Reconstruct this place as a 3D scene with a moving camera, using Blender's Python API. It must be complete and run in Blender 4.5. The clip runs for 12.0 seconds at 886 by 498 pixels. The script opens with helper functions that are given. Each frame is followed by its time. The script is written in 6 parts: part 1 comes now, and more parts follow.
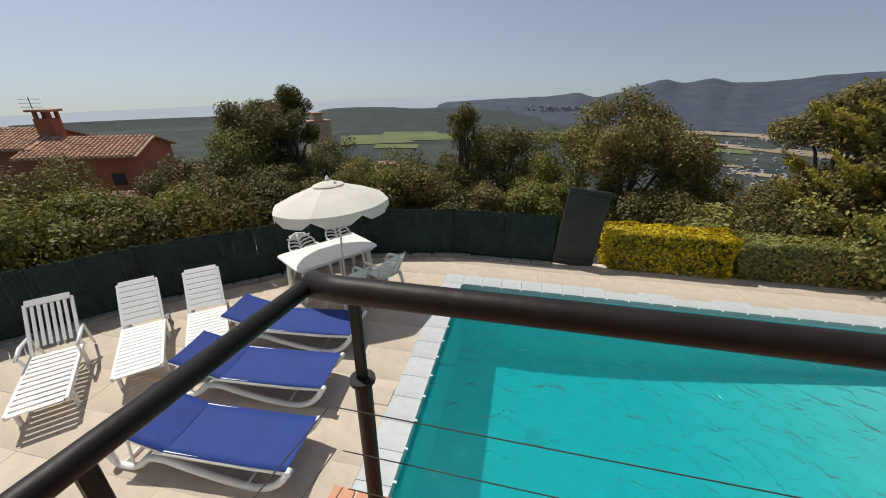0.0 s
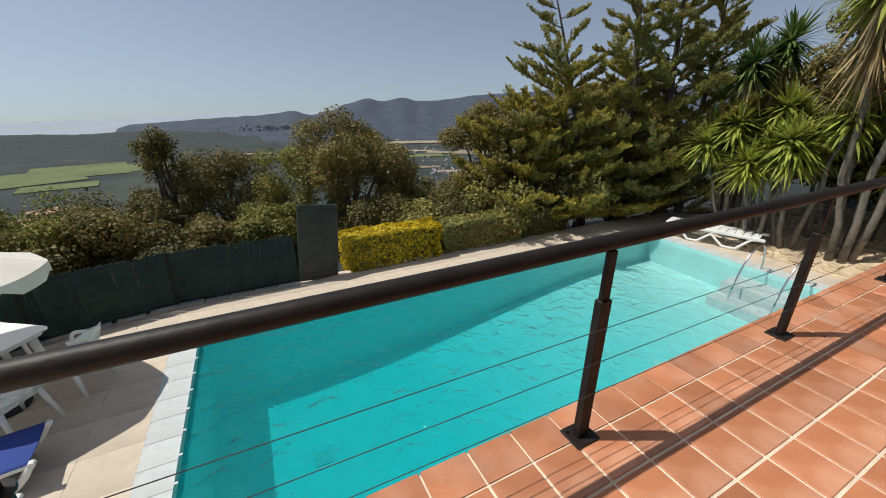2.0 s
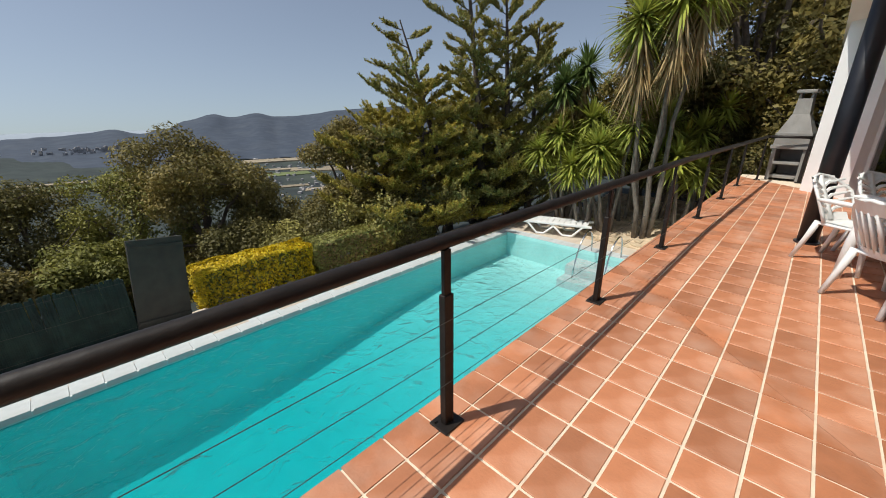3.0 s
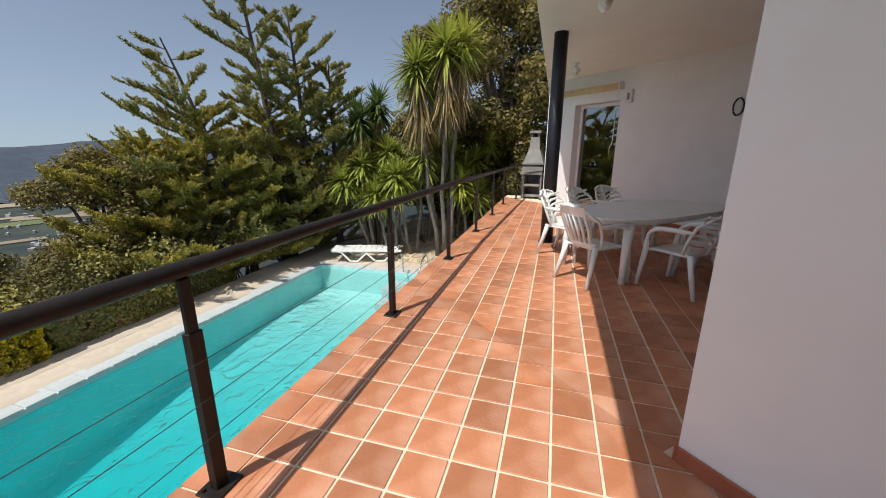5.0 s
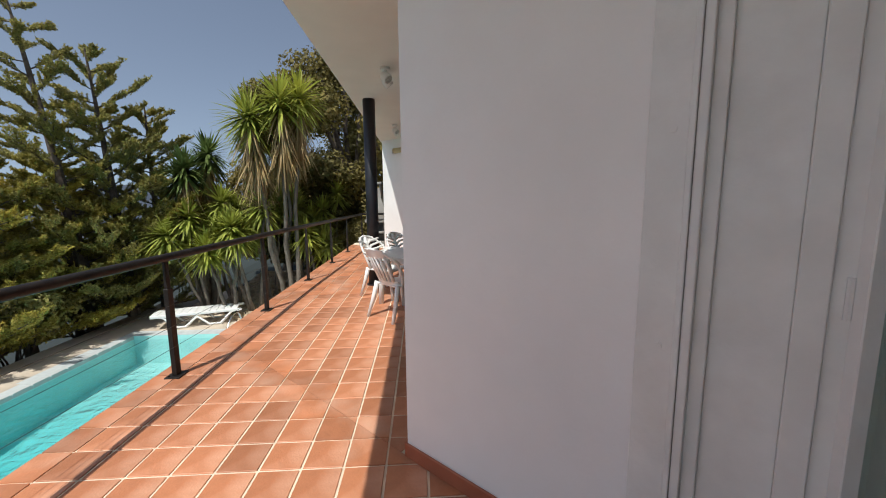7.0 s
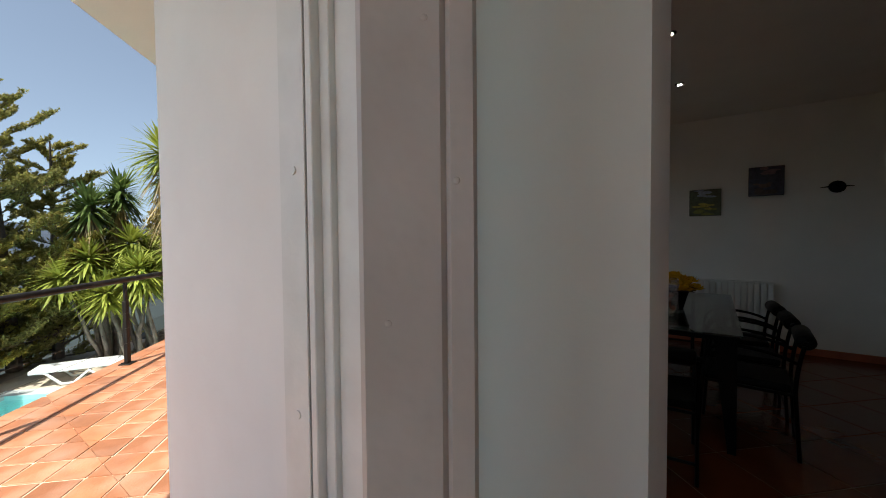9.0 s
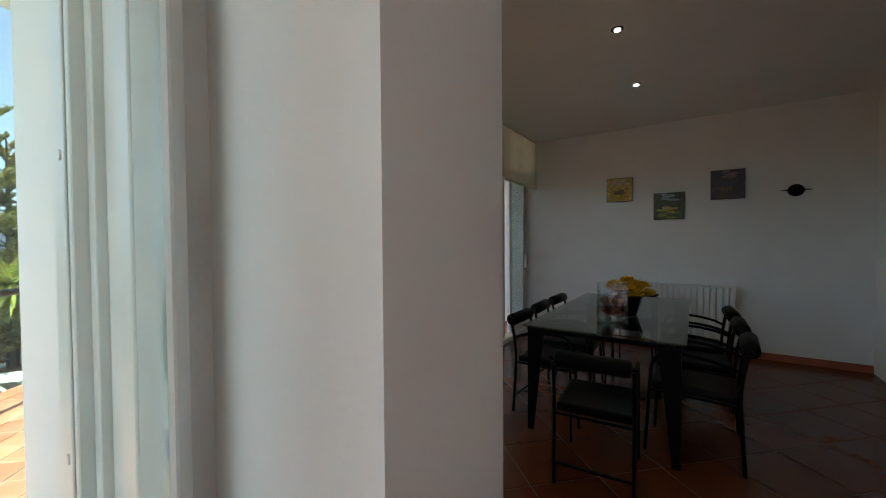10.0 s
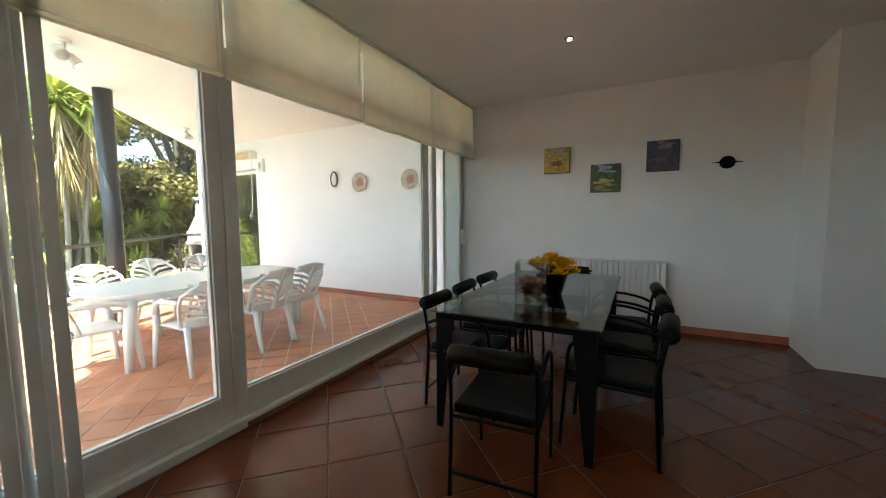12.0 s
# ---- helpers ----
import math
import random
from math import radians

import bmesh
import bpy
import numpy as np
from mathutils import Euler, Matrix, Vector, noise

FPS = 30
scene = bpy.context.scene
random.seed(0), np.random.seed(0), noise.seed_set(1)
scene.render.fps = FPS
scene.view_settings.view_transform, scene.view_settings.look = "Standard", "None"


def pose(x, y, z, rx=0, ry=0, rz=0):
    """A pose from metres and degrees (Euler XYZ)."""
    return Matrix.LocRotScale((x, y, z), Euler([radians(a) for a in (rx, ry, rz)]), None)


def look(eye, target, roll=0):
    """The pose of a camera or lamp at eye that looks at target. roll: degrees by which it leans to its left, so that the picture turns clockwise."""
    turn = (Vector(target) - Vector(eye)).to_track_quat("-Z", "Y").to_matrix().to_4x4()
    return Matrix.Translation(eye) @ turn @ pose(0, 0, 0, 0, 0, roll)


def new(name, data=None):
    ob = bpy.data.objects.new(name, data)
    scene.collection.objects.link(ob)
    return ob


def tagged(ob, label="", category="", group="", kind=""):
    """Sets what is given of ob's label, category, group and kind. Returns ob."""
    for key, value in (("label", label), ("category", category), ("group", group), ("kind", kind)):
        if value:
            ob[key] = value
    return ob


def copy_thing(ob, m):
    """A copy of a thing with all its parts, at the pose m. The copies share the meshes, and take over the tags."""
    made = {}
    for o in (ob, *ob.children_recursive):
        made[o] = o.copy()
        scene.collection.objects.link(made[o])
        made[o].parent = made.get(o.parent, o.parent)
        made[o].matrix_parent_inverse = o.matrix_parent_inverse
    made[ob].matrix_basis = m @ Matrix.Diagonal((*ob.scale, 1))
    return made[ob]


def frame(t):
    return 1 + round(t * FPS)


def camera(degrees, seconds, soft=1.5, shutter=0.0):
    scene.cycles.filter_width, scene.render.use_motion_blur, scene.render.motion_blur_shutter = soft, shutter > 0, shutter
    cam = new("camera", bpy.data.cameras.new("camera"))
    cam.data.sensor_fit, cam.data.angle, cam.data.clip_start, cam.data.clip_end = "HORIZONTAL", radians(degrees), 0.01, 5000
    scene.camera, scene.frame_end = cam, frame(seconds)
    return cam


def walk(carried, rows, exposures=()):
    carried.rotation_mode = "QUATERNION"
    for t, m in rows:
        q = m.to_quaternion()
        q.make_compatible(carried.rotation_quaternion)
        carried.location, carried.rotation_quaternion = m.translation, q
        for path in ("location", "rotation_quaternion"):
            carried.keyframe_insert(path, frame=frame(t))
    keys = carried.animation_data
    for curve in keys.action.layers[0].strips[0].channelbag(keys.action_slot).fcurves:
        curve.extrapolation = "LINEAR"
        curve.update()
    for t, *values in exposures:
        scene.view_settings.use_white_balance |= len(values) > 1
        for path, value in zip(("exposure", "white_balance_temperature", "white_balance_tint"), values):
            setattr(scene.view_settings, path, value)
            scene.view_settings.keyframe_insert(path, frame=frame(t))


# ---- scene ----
cam = camera(99.4, 12.0, soft=1.0)
PATH = [
    (0, (0.198, -0.168, 1.433), (-0.186, 1.621, 0.625), 0.0),
    (0.5, (0.287, -0.195, 1.451), (0.177, 1.639, 0.662), -0.0),
    (1, (0.377, -0.264, 1.466), (0.593, 1.567, 0.691), -0.4),
    (1.5, (0.431, -0.308, 1.48), (0.947, 1.468, 0.719), -0.8),
    (2, (0.44, -0.39, 1.492), (1.28, 1.271, 0.761), -0.0),
    (2.5, (0.476, -0.459, 1.496), (1.6, 1.038, 0.793), -0.3),
    (3, (0.52, -0.537, 1.501), (1.876, 0.771, 0.832), -0.5),
    (3.2, (0.535, -0.567, 1.497), (1.968, 0.665, 0.842), -0.4),
    (4.8, (0.674, -0.735, 1.422), (2.494, -0.091, 0.902), -0.4),
    (5, (0.64, -0.778, 1.420), (2.497, -0.235, 0.91), 0.2),
    (5.5, (0.574, -0.915, 1.425), (2.487, -0.548, 0.969), -0.3),
    (6, (0.487, -1.099, 1.444), (2.438, -0.898, 1.052), -0.3),
    (6.5, (0.421, -1.279, 1.449), (2.393, -1.238, 1.117), -0.3),
    (7, (0.409, -1.521, 1.435), (2.388, -1.637, 1.17), -0.5),
    (8.8, (0.434, -2.349, 1.452), (2.408, -2.665, 1.372), -0.4),
    (9, (0.437, -2.427, 1.45), (2.409, -2.753, 1.387), -0.5),
    (9.5, (0.489, -2.622, 1.446), (2.454, -2.991, 1.403), -0.6),
    (10, (0.537, -2.821, 1.442), (2.499, -3.208, 1.398), -0.4),
    (10.5, (0.559, -2.976, 1.441), (2.515, -3.387, 1.384), -0.4),
    (11, (0.665, -3.117, 1.438), (2.614, -3.558, 1.367), -0.3),
    (11.5, (0.775, -3.226, 1.436), (2.705, -3.742, 1.333), -0.4),
    (12, (0.866, -3.324, 1.411), (2.768, -3.916, 1.239), -0.4),
]
walk(cam, [(t, look(eye, target, roll)) for t, eye, target, roll in PATH],
     exposures=((0.0, -0.14, 6500, 9), (1.5, -0.08, 6450, 8), (3.0, 0.05, 6400, 8), (5.0, 0.17, 6300, 8), (7.0, 0.16, 6250, 7), (8.8, 0.62, 6400, 3), (9.0, 0.85, 6350, 3), (9.2, 1.2, 6350, 2), (9.5, 1.62, 6150, 0), (10.0, 2.15, 6100, 0), (10.5, 2.55, 6100, -2), (11.0, 3.0, 6250, -3), (11.5, 3.35, 6250, -3), (12.0, 3.2, 6250, -2)))


# ---------------------------------------------------------------- light
SUN = Vector((-0.49, 0.25, 0.98)).normalized()
sun = new("sun", bpy.data.lights.new("sun", "SUN"))
sun.data.energy, sun.data.angle, sun.data.color = 4.2, radians(0.5), (1.0, 0.95, 0.87)
sun.matrix_world = look((0, 0, 30), Vector((0, 0, 30)) - SUN)
world = bpy.data.worlds.new("sky")
scene.world = world
world.use_nodes = True
wt = world.node_tree
sky = wt.nodes.new("ShaderNodeTexSky")
sky.sky_type, sky.sun_disc = "NISHITA", False
sky.sun_elevation = math.asin(SUN.z)
sky.sun_rotation = math.atan2(SUN.x, SUN.y)
sky.altitude, sky.air_density, sky.dust_density, sky.ozone_density = 100, 1.0, 1.3, 3.5
wc, wa = wt.nodes.new("ShaderNodeTexCoord"), wt.nodes.new("ShaderNodeVectorMath")
wa.operation = "ADD"
wa.inputs[1].default_value = (0, 0, 0.095)           # the sea horizon lies below the eye's level up here
wt.links.new(wc.outputs["Generated"], wa.inputs[0])
wt.links.new(wa.outputs[0], sky.inputs[0])
wh = wt.nodes.new("ShaderNodeHueSaturation")         # a hazy, whitish summer sky
wh.inputs["Saturation"].default_value, wh.inputs["Value"].default_value = 0.66, 1.06
wt.links.new(sky.outputs[0], wh.inputs["Color"])
wt.links.new(wh.outputs[0], wt.nodes["Background"].inputs[0])
wt.nodes["Background"].inputs[1].default_value = 0.095

# ---------------------------------------------------------------- materials
def mat(name, color, rough=0.6, metal=0.0, var=0.12, scale=6.0, bump=0.15, bscale=60.0, rand=0.0, island=0.0,
        spec=0.5, stain=None, stain_scale=1.2, stain_amount=0.4, coat=0.0, trans=0.0):
    """Two scales of colour variation, a stain colour, relief."""
    m = bpy.data.materials.new(name)
    m.use_nodes = True
    nt = m.node_tree
    p = nt.nodes["Principled BSDF"]
    N, L = nt.nodes.new, nt.links.new
    p.inputs["Roughness"].default_value = rough
    p.inputs["Metallic"].default_value = metal
    p.inputs["Specular IOR Level"].default_value = spec
    p.inputs["Coat Weight"].default_value = coat
    tc = N("ShaderNodeTexCoord")
    n1 = N("ShaderNodeTexNoise"); n1.inputs["Scale"].default_value = scale; n1.inputs["Detail"].default_value = 5
    L(tc.outputs["Object"], n1.inputs["Vector"])
    cr = N("ShaderNodeValToRGB")
    d, b = [max(0, c * (1 - var)) for c in color], [min(1, c * (1 + var)) for c in color]
    cr.color_ramp.elements[0].color, cr.color_ramp.elements[1].color = (*d, 1), (*b, 1)
    cr.color_ramp.elements[0].position, cr.color_ramp.elements[1].position = 0.3, 0.7
    L(n1.outputs["Fac"], cr.inputs[0])
    out = cr.outputs[0]
    if stain:
        n2 = N("ShaderNodeTexNoise"); n2.inputs["Scale"].default_value = stain_scale; n2.inputs["Detail"].default_value = 6
        L(tc.outputs["Object"], n2.inputs["Vector"])
        r2 = N("ShaderNodeMapRange"); r2.inputs[1].default_value, r2.inputs[2].default_value = 0.45, 0.72
        r2.inputs[4].default_value = stain_amount
        L(n2.outputs["Fac"], r2.inputs[0])
        mx = N("ShaderNodeMix"); mx.data_type = "RGBA"
        L(r2.outputs[0], mx.inputs[0]); L(out, mx.inputs[6]); mx.inputs[7].default_value = (*stain, 1)
        out = mx.outputs[2]
    if rand or island:
        src = N("ShaderNodeObjectInfo").outputs["Random"] if rand else N("ShaderNodeNewGeometry").outputs["Random Per Island"]
        k = rand or island
        r3 = N("ShaderNodeMapRange"); r3.inputs[3].default_value, r3.inputs[4].default_value = 1 - k, 1 + k
        L(src, r3.inputs[0])
        hs = N("ShaderNodeHueSaturation"); L(r3.outputs[0], hs.inputs["Value"]); L(out, hs.inputs["Color"])
        out = hs.outputs[0]
    L(out, p.inputs["Base Color"])
    if bump:
        n4 = N("ShaderNodeTexNoise"); n4.inputs["Scale"].default_value = bscale; n4.inputs["Detail"].default_value = 3
        L(tc.outputs["Object"], n4.inputs["Vector"])
        bp = N("ShaderNodeBump"); bp.inputs["Strength"].default_value = bump; bp.inputs["Distance"].default_value = 0.01
        L(n4.outputs["Fac"], bp.inputs["Height"]); L(bp.outputs[0], p.inputs["Normal"])
    if trans:
        mx = N("ShaderNodeMixShader"); tl = N("ShaderNodeBsdfTranslucent")
        L(out, tl.inputs[0]); mx.inputs[0].default_value = trans
        L(p.outputs[0], mx.inputs[1]); L(tl.outputs[0], mx.inputs[2])
        L(mx.outputs[0], nt.nodes["Material Output"].inputs[0])
    return m


def glass_mat(name, tint=(0.93, 0.97, 0.96), base=0.05, rough=0.0, ripple=0.0, milk=None, shallow=None):
    """Thin clear sheet: straight-through light, a mirror that grows towards grazing sight, and, for water, light scattered in its depth."""
    m = bpy.data.materials.new(name)
    m.use_nodes = True
    nt = m.node_tree
    N, L = nt.nodes.new, nt.links.new
    nt.nodes.remove(nt.nodes["Principled BSDF"])
    tr, gl, mx, lw = N("ShaderNodeBsdfTransparent"), N("ShaderNodeBsdfGlossy"), N("ShaderNodeMixShader"), N("ShaderNodeLayerWeight")
    tr.inputs[0].default_value = (*tint, 1)
    gl.inputs["Roughness"].default_value = rough
    pw, ma = N("ShaderNodeMath"), N("ShaderNodeMath")
    pw.operation, ma.operation = "POWER", "MULTIPLY_ADD"
    pw.inputs[1].default_value = 5.0
    ma.inputs[1].default_value, ma.inputs[2].default_value = 1 - base, base
    L(lw.outputs["Facing"], pw.inputs[0]); L(pw.outputs[0], ma.inputs[0])
    body = tr.outputs[0]
    if milk:
        df, m2 = N("ShaderNodeBsdfDiffuse"), N("ShaderNodeMixShader")
        df.inputs[0].default_value = (*milk[:3], 1); m2.inputs[0].default_value = milk[3]
        L(tr.outputs[0], m2.inputs[1]); L(df.outputs[0], m2.inputs[2])
        body = m2.outputs[0]
        if shallow:                                  # the water thins towards the shallow end
            tc2, sp = N("ShaderNodeTexCoord"), N("ShaderNodeSeparateXYZ")
            L(tc2.outputs["Object"], sp.inputs[0])
            r1 = N("ShaderNodeMapRange"); r1.inputs[1].default_value, r1.inputs[2].default_value = shallow[0], shallow[1]
            r1.inputs[3].default_value, r1.inputs[4].default_value = milk[3], shallow[3]
            r2 = N("ShaderNodeMapRange"); r2.inputs[1].default_value, r2.inputs[2].default_value = shallow[0], shallow[1]
            L(sp.outputs[0], r1.inputs[0]); L(sp.outputs[0], r2.inputs[0]); L(r1.outputs[0], m2.inputs[0])
            cm = N("ShaderNodeMix"); cm.data_type = "RGBA"
            cm.inputs[6].default_value, cm.inputs[7].default_value = (*tint, 1), (*shallow[2], 1)
            L(r2.outputs[0], cm.inputs[0]); L(cm.outputs[2], tr.inputs[0])
    if ripple:
        tc = N("ShaderNodeTexCoord")
        n = N("ShaderNodeTexNoise"); n.inputs["Scale"].default_value = 3.6; n.inputs["Detail"].default_value = 3; n.inputs["Distortion"].default_value = 0.7
        L(tc.outputs["Object"], n.inputs["Vector"])
        b = N("ShaderNodeBump"); b.inputs["Strength"].default_value = ripple; b.inputs["Distance"].default_value = 0.08
        L(n.outputs["Fac"], b.inputs["Height"]); L(b.outputs[0], gl.inputs["Normal"]); L(b.outputs[0], lw.inputs["Normal"])
    L(ma.outputs[0], mx.inputs[0]); L(body, mx.inputs[1]); L(gl.outputs[0], mx.inputs[2])
    L(mx.outputs[0], nt.nodes["Material Output"].inputs[0])
    return m


def glow_mat(name, color, strength):
    m = bpy.data.materials.new(name)
    m.use_nodes = True
    p = m.node_tree.nodes["Principled BSDF"]
    p.inputs["Emission Color"].default_value, p.inputs["Emission Strength"].default_value = (*color, 1), strength
    return m


WHITEWALL = mat("white_render", (0.84, 0.83, 0.81), 0.85, var=0.03, scale=2.5, bump=0.10, bscale=35, stain=(0.70, 0.67, 0.62), stain_amount=0.18)
CEILWHITE = mat("white_ceiling", (0.80, 0.78, 0.74), 0.9, var=0.03, scale=2, bump=0.08)
PAINTFRAME = mat("white_gloss_paint", (0.76, 0.76, 0.73), 0.4, var=0.05, scale=9, bump=0.25, bscale=25, stain=(0.62, 0.58, 0.52), stain_amount=0.22, stain_scale=5)
# chipped door paint; shade on the leaf's edge is put into its darker tone
LEAFPAINT_SHADED = mat("old_thick_paint_shaded", (0.55, 0.51, 0.48), 0.45, var=0.06, scale=7, bump=0.5, bscale=16, stain=(0.36, 0.31, 0.26), stain_amount=0.35, stain_scale=4)
TERRA = mat("terracotta", (0.46, 0.180, 0.085), 0.55, var=0.16, scale=5, bump=0.25, bscale=50, rand=0.2, stain=(0.58, 0.38, 0.28), stain_amount=0.5, stain_scale=3.2)
TERRA_I = mat("terracotta_far", (0.46, 0.180, 0.085), 0.55, var=0.16, scale=5, bump=0.25, bscale=50, island=0.2, stain=(0.58, 0.38, 0.28), stain_amount=0.5, stain_scale=3.2)
GROUT = mat("grout", (0.72, 0.60, 0.46), 0.9, var=0.15, scale=8, bump=0.3)
SKIRT = mat("terracotta_skirting", (0.36, 0.11, 0.055), 0.5, var=0.15, scale=5, bump=0.1)
FLOORTILE = mat("glazed_brown_tile", (0.130, 0.033, 0.010), 0.21, spec=0.42, var=0.12, scale=4, bump=0.06, bscale=18, rand=0.12, stain=(0.065, 0.016, 0.006), stain_amount=0.25)
FLOORTILE_I = mat("glazed_brown_tile_far", (0.130, 0.033, 0.010), 0.21, spec=0.42, var=0.12, scale=4, bump=0.06, bscale=18, island=0.12, stain=(0.065, 0.016, 0.006), stain_amount=0.25)
GROUT_IN = mat("tan_grout", (0.18, 0.095, 0.05), 0.8, var=0.1, bump=0.2)
STEEL = mat("black_brown_steel", (0.013, 0.0095, 0.008), 0.52, metal=0.0, var=0.35, scale=14, bump=0.2, bscale=30, stain=(0.032, 0.024, 0.019), stain_amount=0.35, stain_scale=6, spec=0.3)
WIRE = mat("steel_wire", (0.06, 0.055, 0.05), 0.5, metal=0.3, bump=0)
BLACKCOL = mat("blue_black_paint", (0.012, 0.013, 0.018), 0.4, var=0.3, scale=7, bump=0.15, bscale=20)
DECK = mat("beige_deck_stone", (0.57, 0.48, 0.38), 0.8, var=0.16, scale=3, bump=0.25, bscale=40, stain=(0.36, 0.30, 0.24), stain_amount=0.75, stain_scale=1.3, rand=0.04)
COPING = mat("pale_blue_coping", (0.50, 0.53, 0.53), 0.6, var=0.12, scale=7, bump=0.2, rand=0.03, stain=(0.36, 0.36, 0.34), stain_amount=0.45, stain_scale=3)
POOLTILE = mat("turquoise_mosaic", (0.36, 0.68, 0.66), 0.35, var=0.06, scale=3, bump=0.05, bscale=200)
WATER = glass_mat("pool_water", (0.15, 0.77, 0.81), 0.02, 0.02, ripple=1.7, milk=(0.015, 0.36, 0.38, 0.30), shallow=(1.8, 9.3, (0.97, 0.99, 0.99), 0.05))
# milk here paints the pale veil of overexposed outdoor light into the panes
GLASS = glass_mat("window_glass", (0.94, 0.97, 0.96), milk=(0.80, 0.80, 0.77, 0.10))
REFGLASS = glass_mat("door_glass", (0.45, 0.5, 0.48), 0.35)
DOORGLASS = glass_mat("green_door_glass", (0.80, 0.87, 0.85), 0.10)
FROST = glass_mat("greenish_glass", (0.80, 0.86, 0.84), 0.06, milk=(0.60, 0.68, 0.66, 0.30))
PLASTIC = mat("white_plastic", (0.78, 0.78, 0.76), 0.38, var=0.04, scale=5, bump=0.05, bscale=80, stain=(0.66, 0.64, 0.58), stain_amount=0.25, stain_scale=3)
BLUEFAB = mat("blue_sling_fabric", (0.008, 0.036, 0.225), 0.75, var=0.12, scale=3, bump=0.3, bscale=300)
CANVAS = mat("cream_canvas", (0.86, 0.82, 0.74), 0.85, var=0.05, scale=3, bump=0.12, bscale=120, stain=(0.62, 0.56, 0.46), stain_amount=0.25, trans=0.25)
FENCE = mat("green_brushwood_screen", (0.012, 0.031, 0.027), 0.8, var=0.4, scale=6, bump=0.6, bscale=40, stain=(0.022, 0.050, 0.040), stain_amount=0.6, stain_scale=3, rand=0.2)
PANELGR = mat("grey_green_panel", (0.040, 0.037, 0.030), 0.7, var=0.3, scale=5, bump=0.3, stain=(0.055, 0.055, 0.046), stain_amount=0.5)
STONE = mat("tan_stone", (0.46, 0.36, 0.24), 0.85, var=0.2, scale=6, bump=0.5, bscale=25, rand=0.2, stain=(0.30, 0.25, 0.18), stain_amount=0.4)
CONCRETE = mat("grey_concrete", (0.28, 0.27, 0.25), 0.85, var=0.15, scale=6, bump=0.4, bscale=40, stain=(0.12, 0.11, 0.10), stain_amount=0.5, stain_scale=3)
SOIL = mat("dry_soil", (0.17, 0.13, 0.08), 0.95, var=0.3, scale=0.6, bump=0.6, bscale=6, stain=(0.07, 0.085, 0.035), stain_amount=0.8, stain_scale=0.15)
BARK = mat("bark", (0.11, 0.085, 0.065), 0.9, var=0.35, scale=9, bump=0.8, bscale=22)
BARKGREY = mat("pale_bark", (0.15, 0.125, 0.10), 0.9, var=0.25, scale=9, bump=0.7, bscale=18)
def leafmat(name, c, k=0.35, trans=0.3):
    return mat(name, c, 0.6, var=0.2, scale=0.9, bump=0, island=k, spec=0.3, trans=trans, stain=(min(.8, c[0] * 1.65), min(.7, c[1] * 1.45), c[2]), stain_amount=0.7, stain_scale=0.55)
OAKLEAF = leafmat("oak_leaf", (0.185, 0.155, 0.050))
OAKDARK = leafmat("dark_oak_leaf", (0.130, 0.118, 0.040))
BUSHLEAF = leafmat("bush_leaf", (0.190, 0.192, 0.045))
CONIFER = leafmat("conifer_spray", (0.30, 0.275, 0.085))
CONIFERGOLD = leafmat("golden_conifer_spray", (0.37, 0.32, 0.07))
YUCCALEAF = leafmat("yucca_leaf", (0.30, 0.33, 0.06), 0.3)
YUCCADARK = leafmat("dark_yucca_leaf", (0.12, 0.17, 0.05), 0.3)
DEADLEAF = leafmat("dead_yucca_leaf", (0.36, 0.27, 0.14), 0.3)
YELLOWLEAF = leafmat("golden_hedge_leaf", (0.62, 0.46, 0.025), 0.3)
HEDGELEAF = leafmat("hedge_leaf", (0.27, 0.27, 0.08), 0.35)
REDLEAF = leafmat("ruddy_hedge_leaf", (0.36, 0.25, 0.11), 0.3)

# ---------------------------------------------------------------- mesh tools
HOUSE = pose(0, 0, 0, 0, 0, -45)     # the house stands at 45 degrees to the railing: local x runs along its glass front


def mesh_ob(name, bm, material, parent=None, label="", smooth=False, m=None):
    me = bpy.data.meshes.new(name)
    bm.to_mesh(me); bm.free()
    me.materials.append(material)
    if smooth:
        me.polygons.foreach_set("use_smooth", [True] * len(me.polygons))
    ob = new(name, me)
    if parent:
        ob.parent = parent
    if m is not None:
        ob.matrix_basis = m
    return tagged(ob, label)


def part(name, bm, material, parent, label="", smooth=False, m=None):
    return mesh_ob(name, bm, material, parent, label, smooth, m)


def thing(name, label, category, m=None, group="", kind=""):
    ob = new(name)
    if m is not None:
        ob.matrix_basis = m
    return tagged(ob, label, category, group, kind)


def structure(name, bm, material, label, m=None, smooth=False):
    return tagged(mesh_ob(name, bm, material, None, label, smooth, m), kind="structure", category=name.split("_")[0])


def box(bm, x0, x1, y0, y1, z0, z1, bevel=0.0, m=None):
    r = bmesh.ops.create_cube(bm, size=1)["verts"]
    for v in r:
        v.co = Vector((x0 + (v.co.x + .5) * (x1 - x0), y0 + (v.co.y + .5) * (y1 - y0), z0 + (v.co.z + .5) * (z1 - z0)))
    if bevel:
        es = {e for v in r for e in v.link_edges}
        r2 = bmesh.ops.bevel(bm, geom=list(es), offset=bevel, segments=1 if bevel < 0.008 else 2, affect="EDGES", profile=0.6)
        r = list({v for f in r2["faces"] for v in f.verts} | {v for v in r if v.is_valid})
    if m is not None:
        bmesh.ops.transform(bm, matrix=m, verts=r)
    return bm


def boxes(*rows, bevel=0.0, m=None):
    bm = bmesh.new()
    for r in rows:
        box(bm, *r, bevel=bevel, m=m)
    return bm


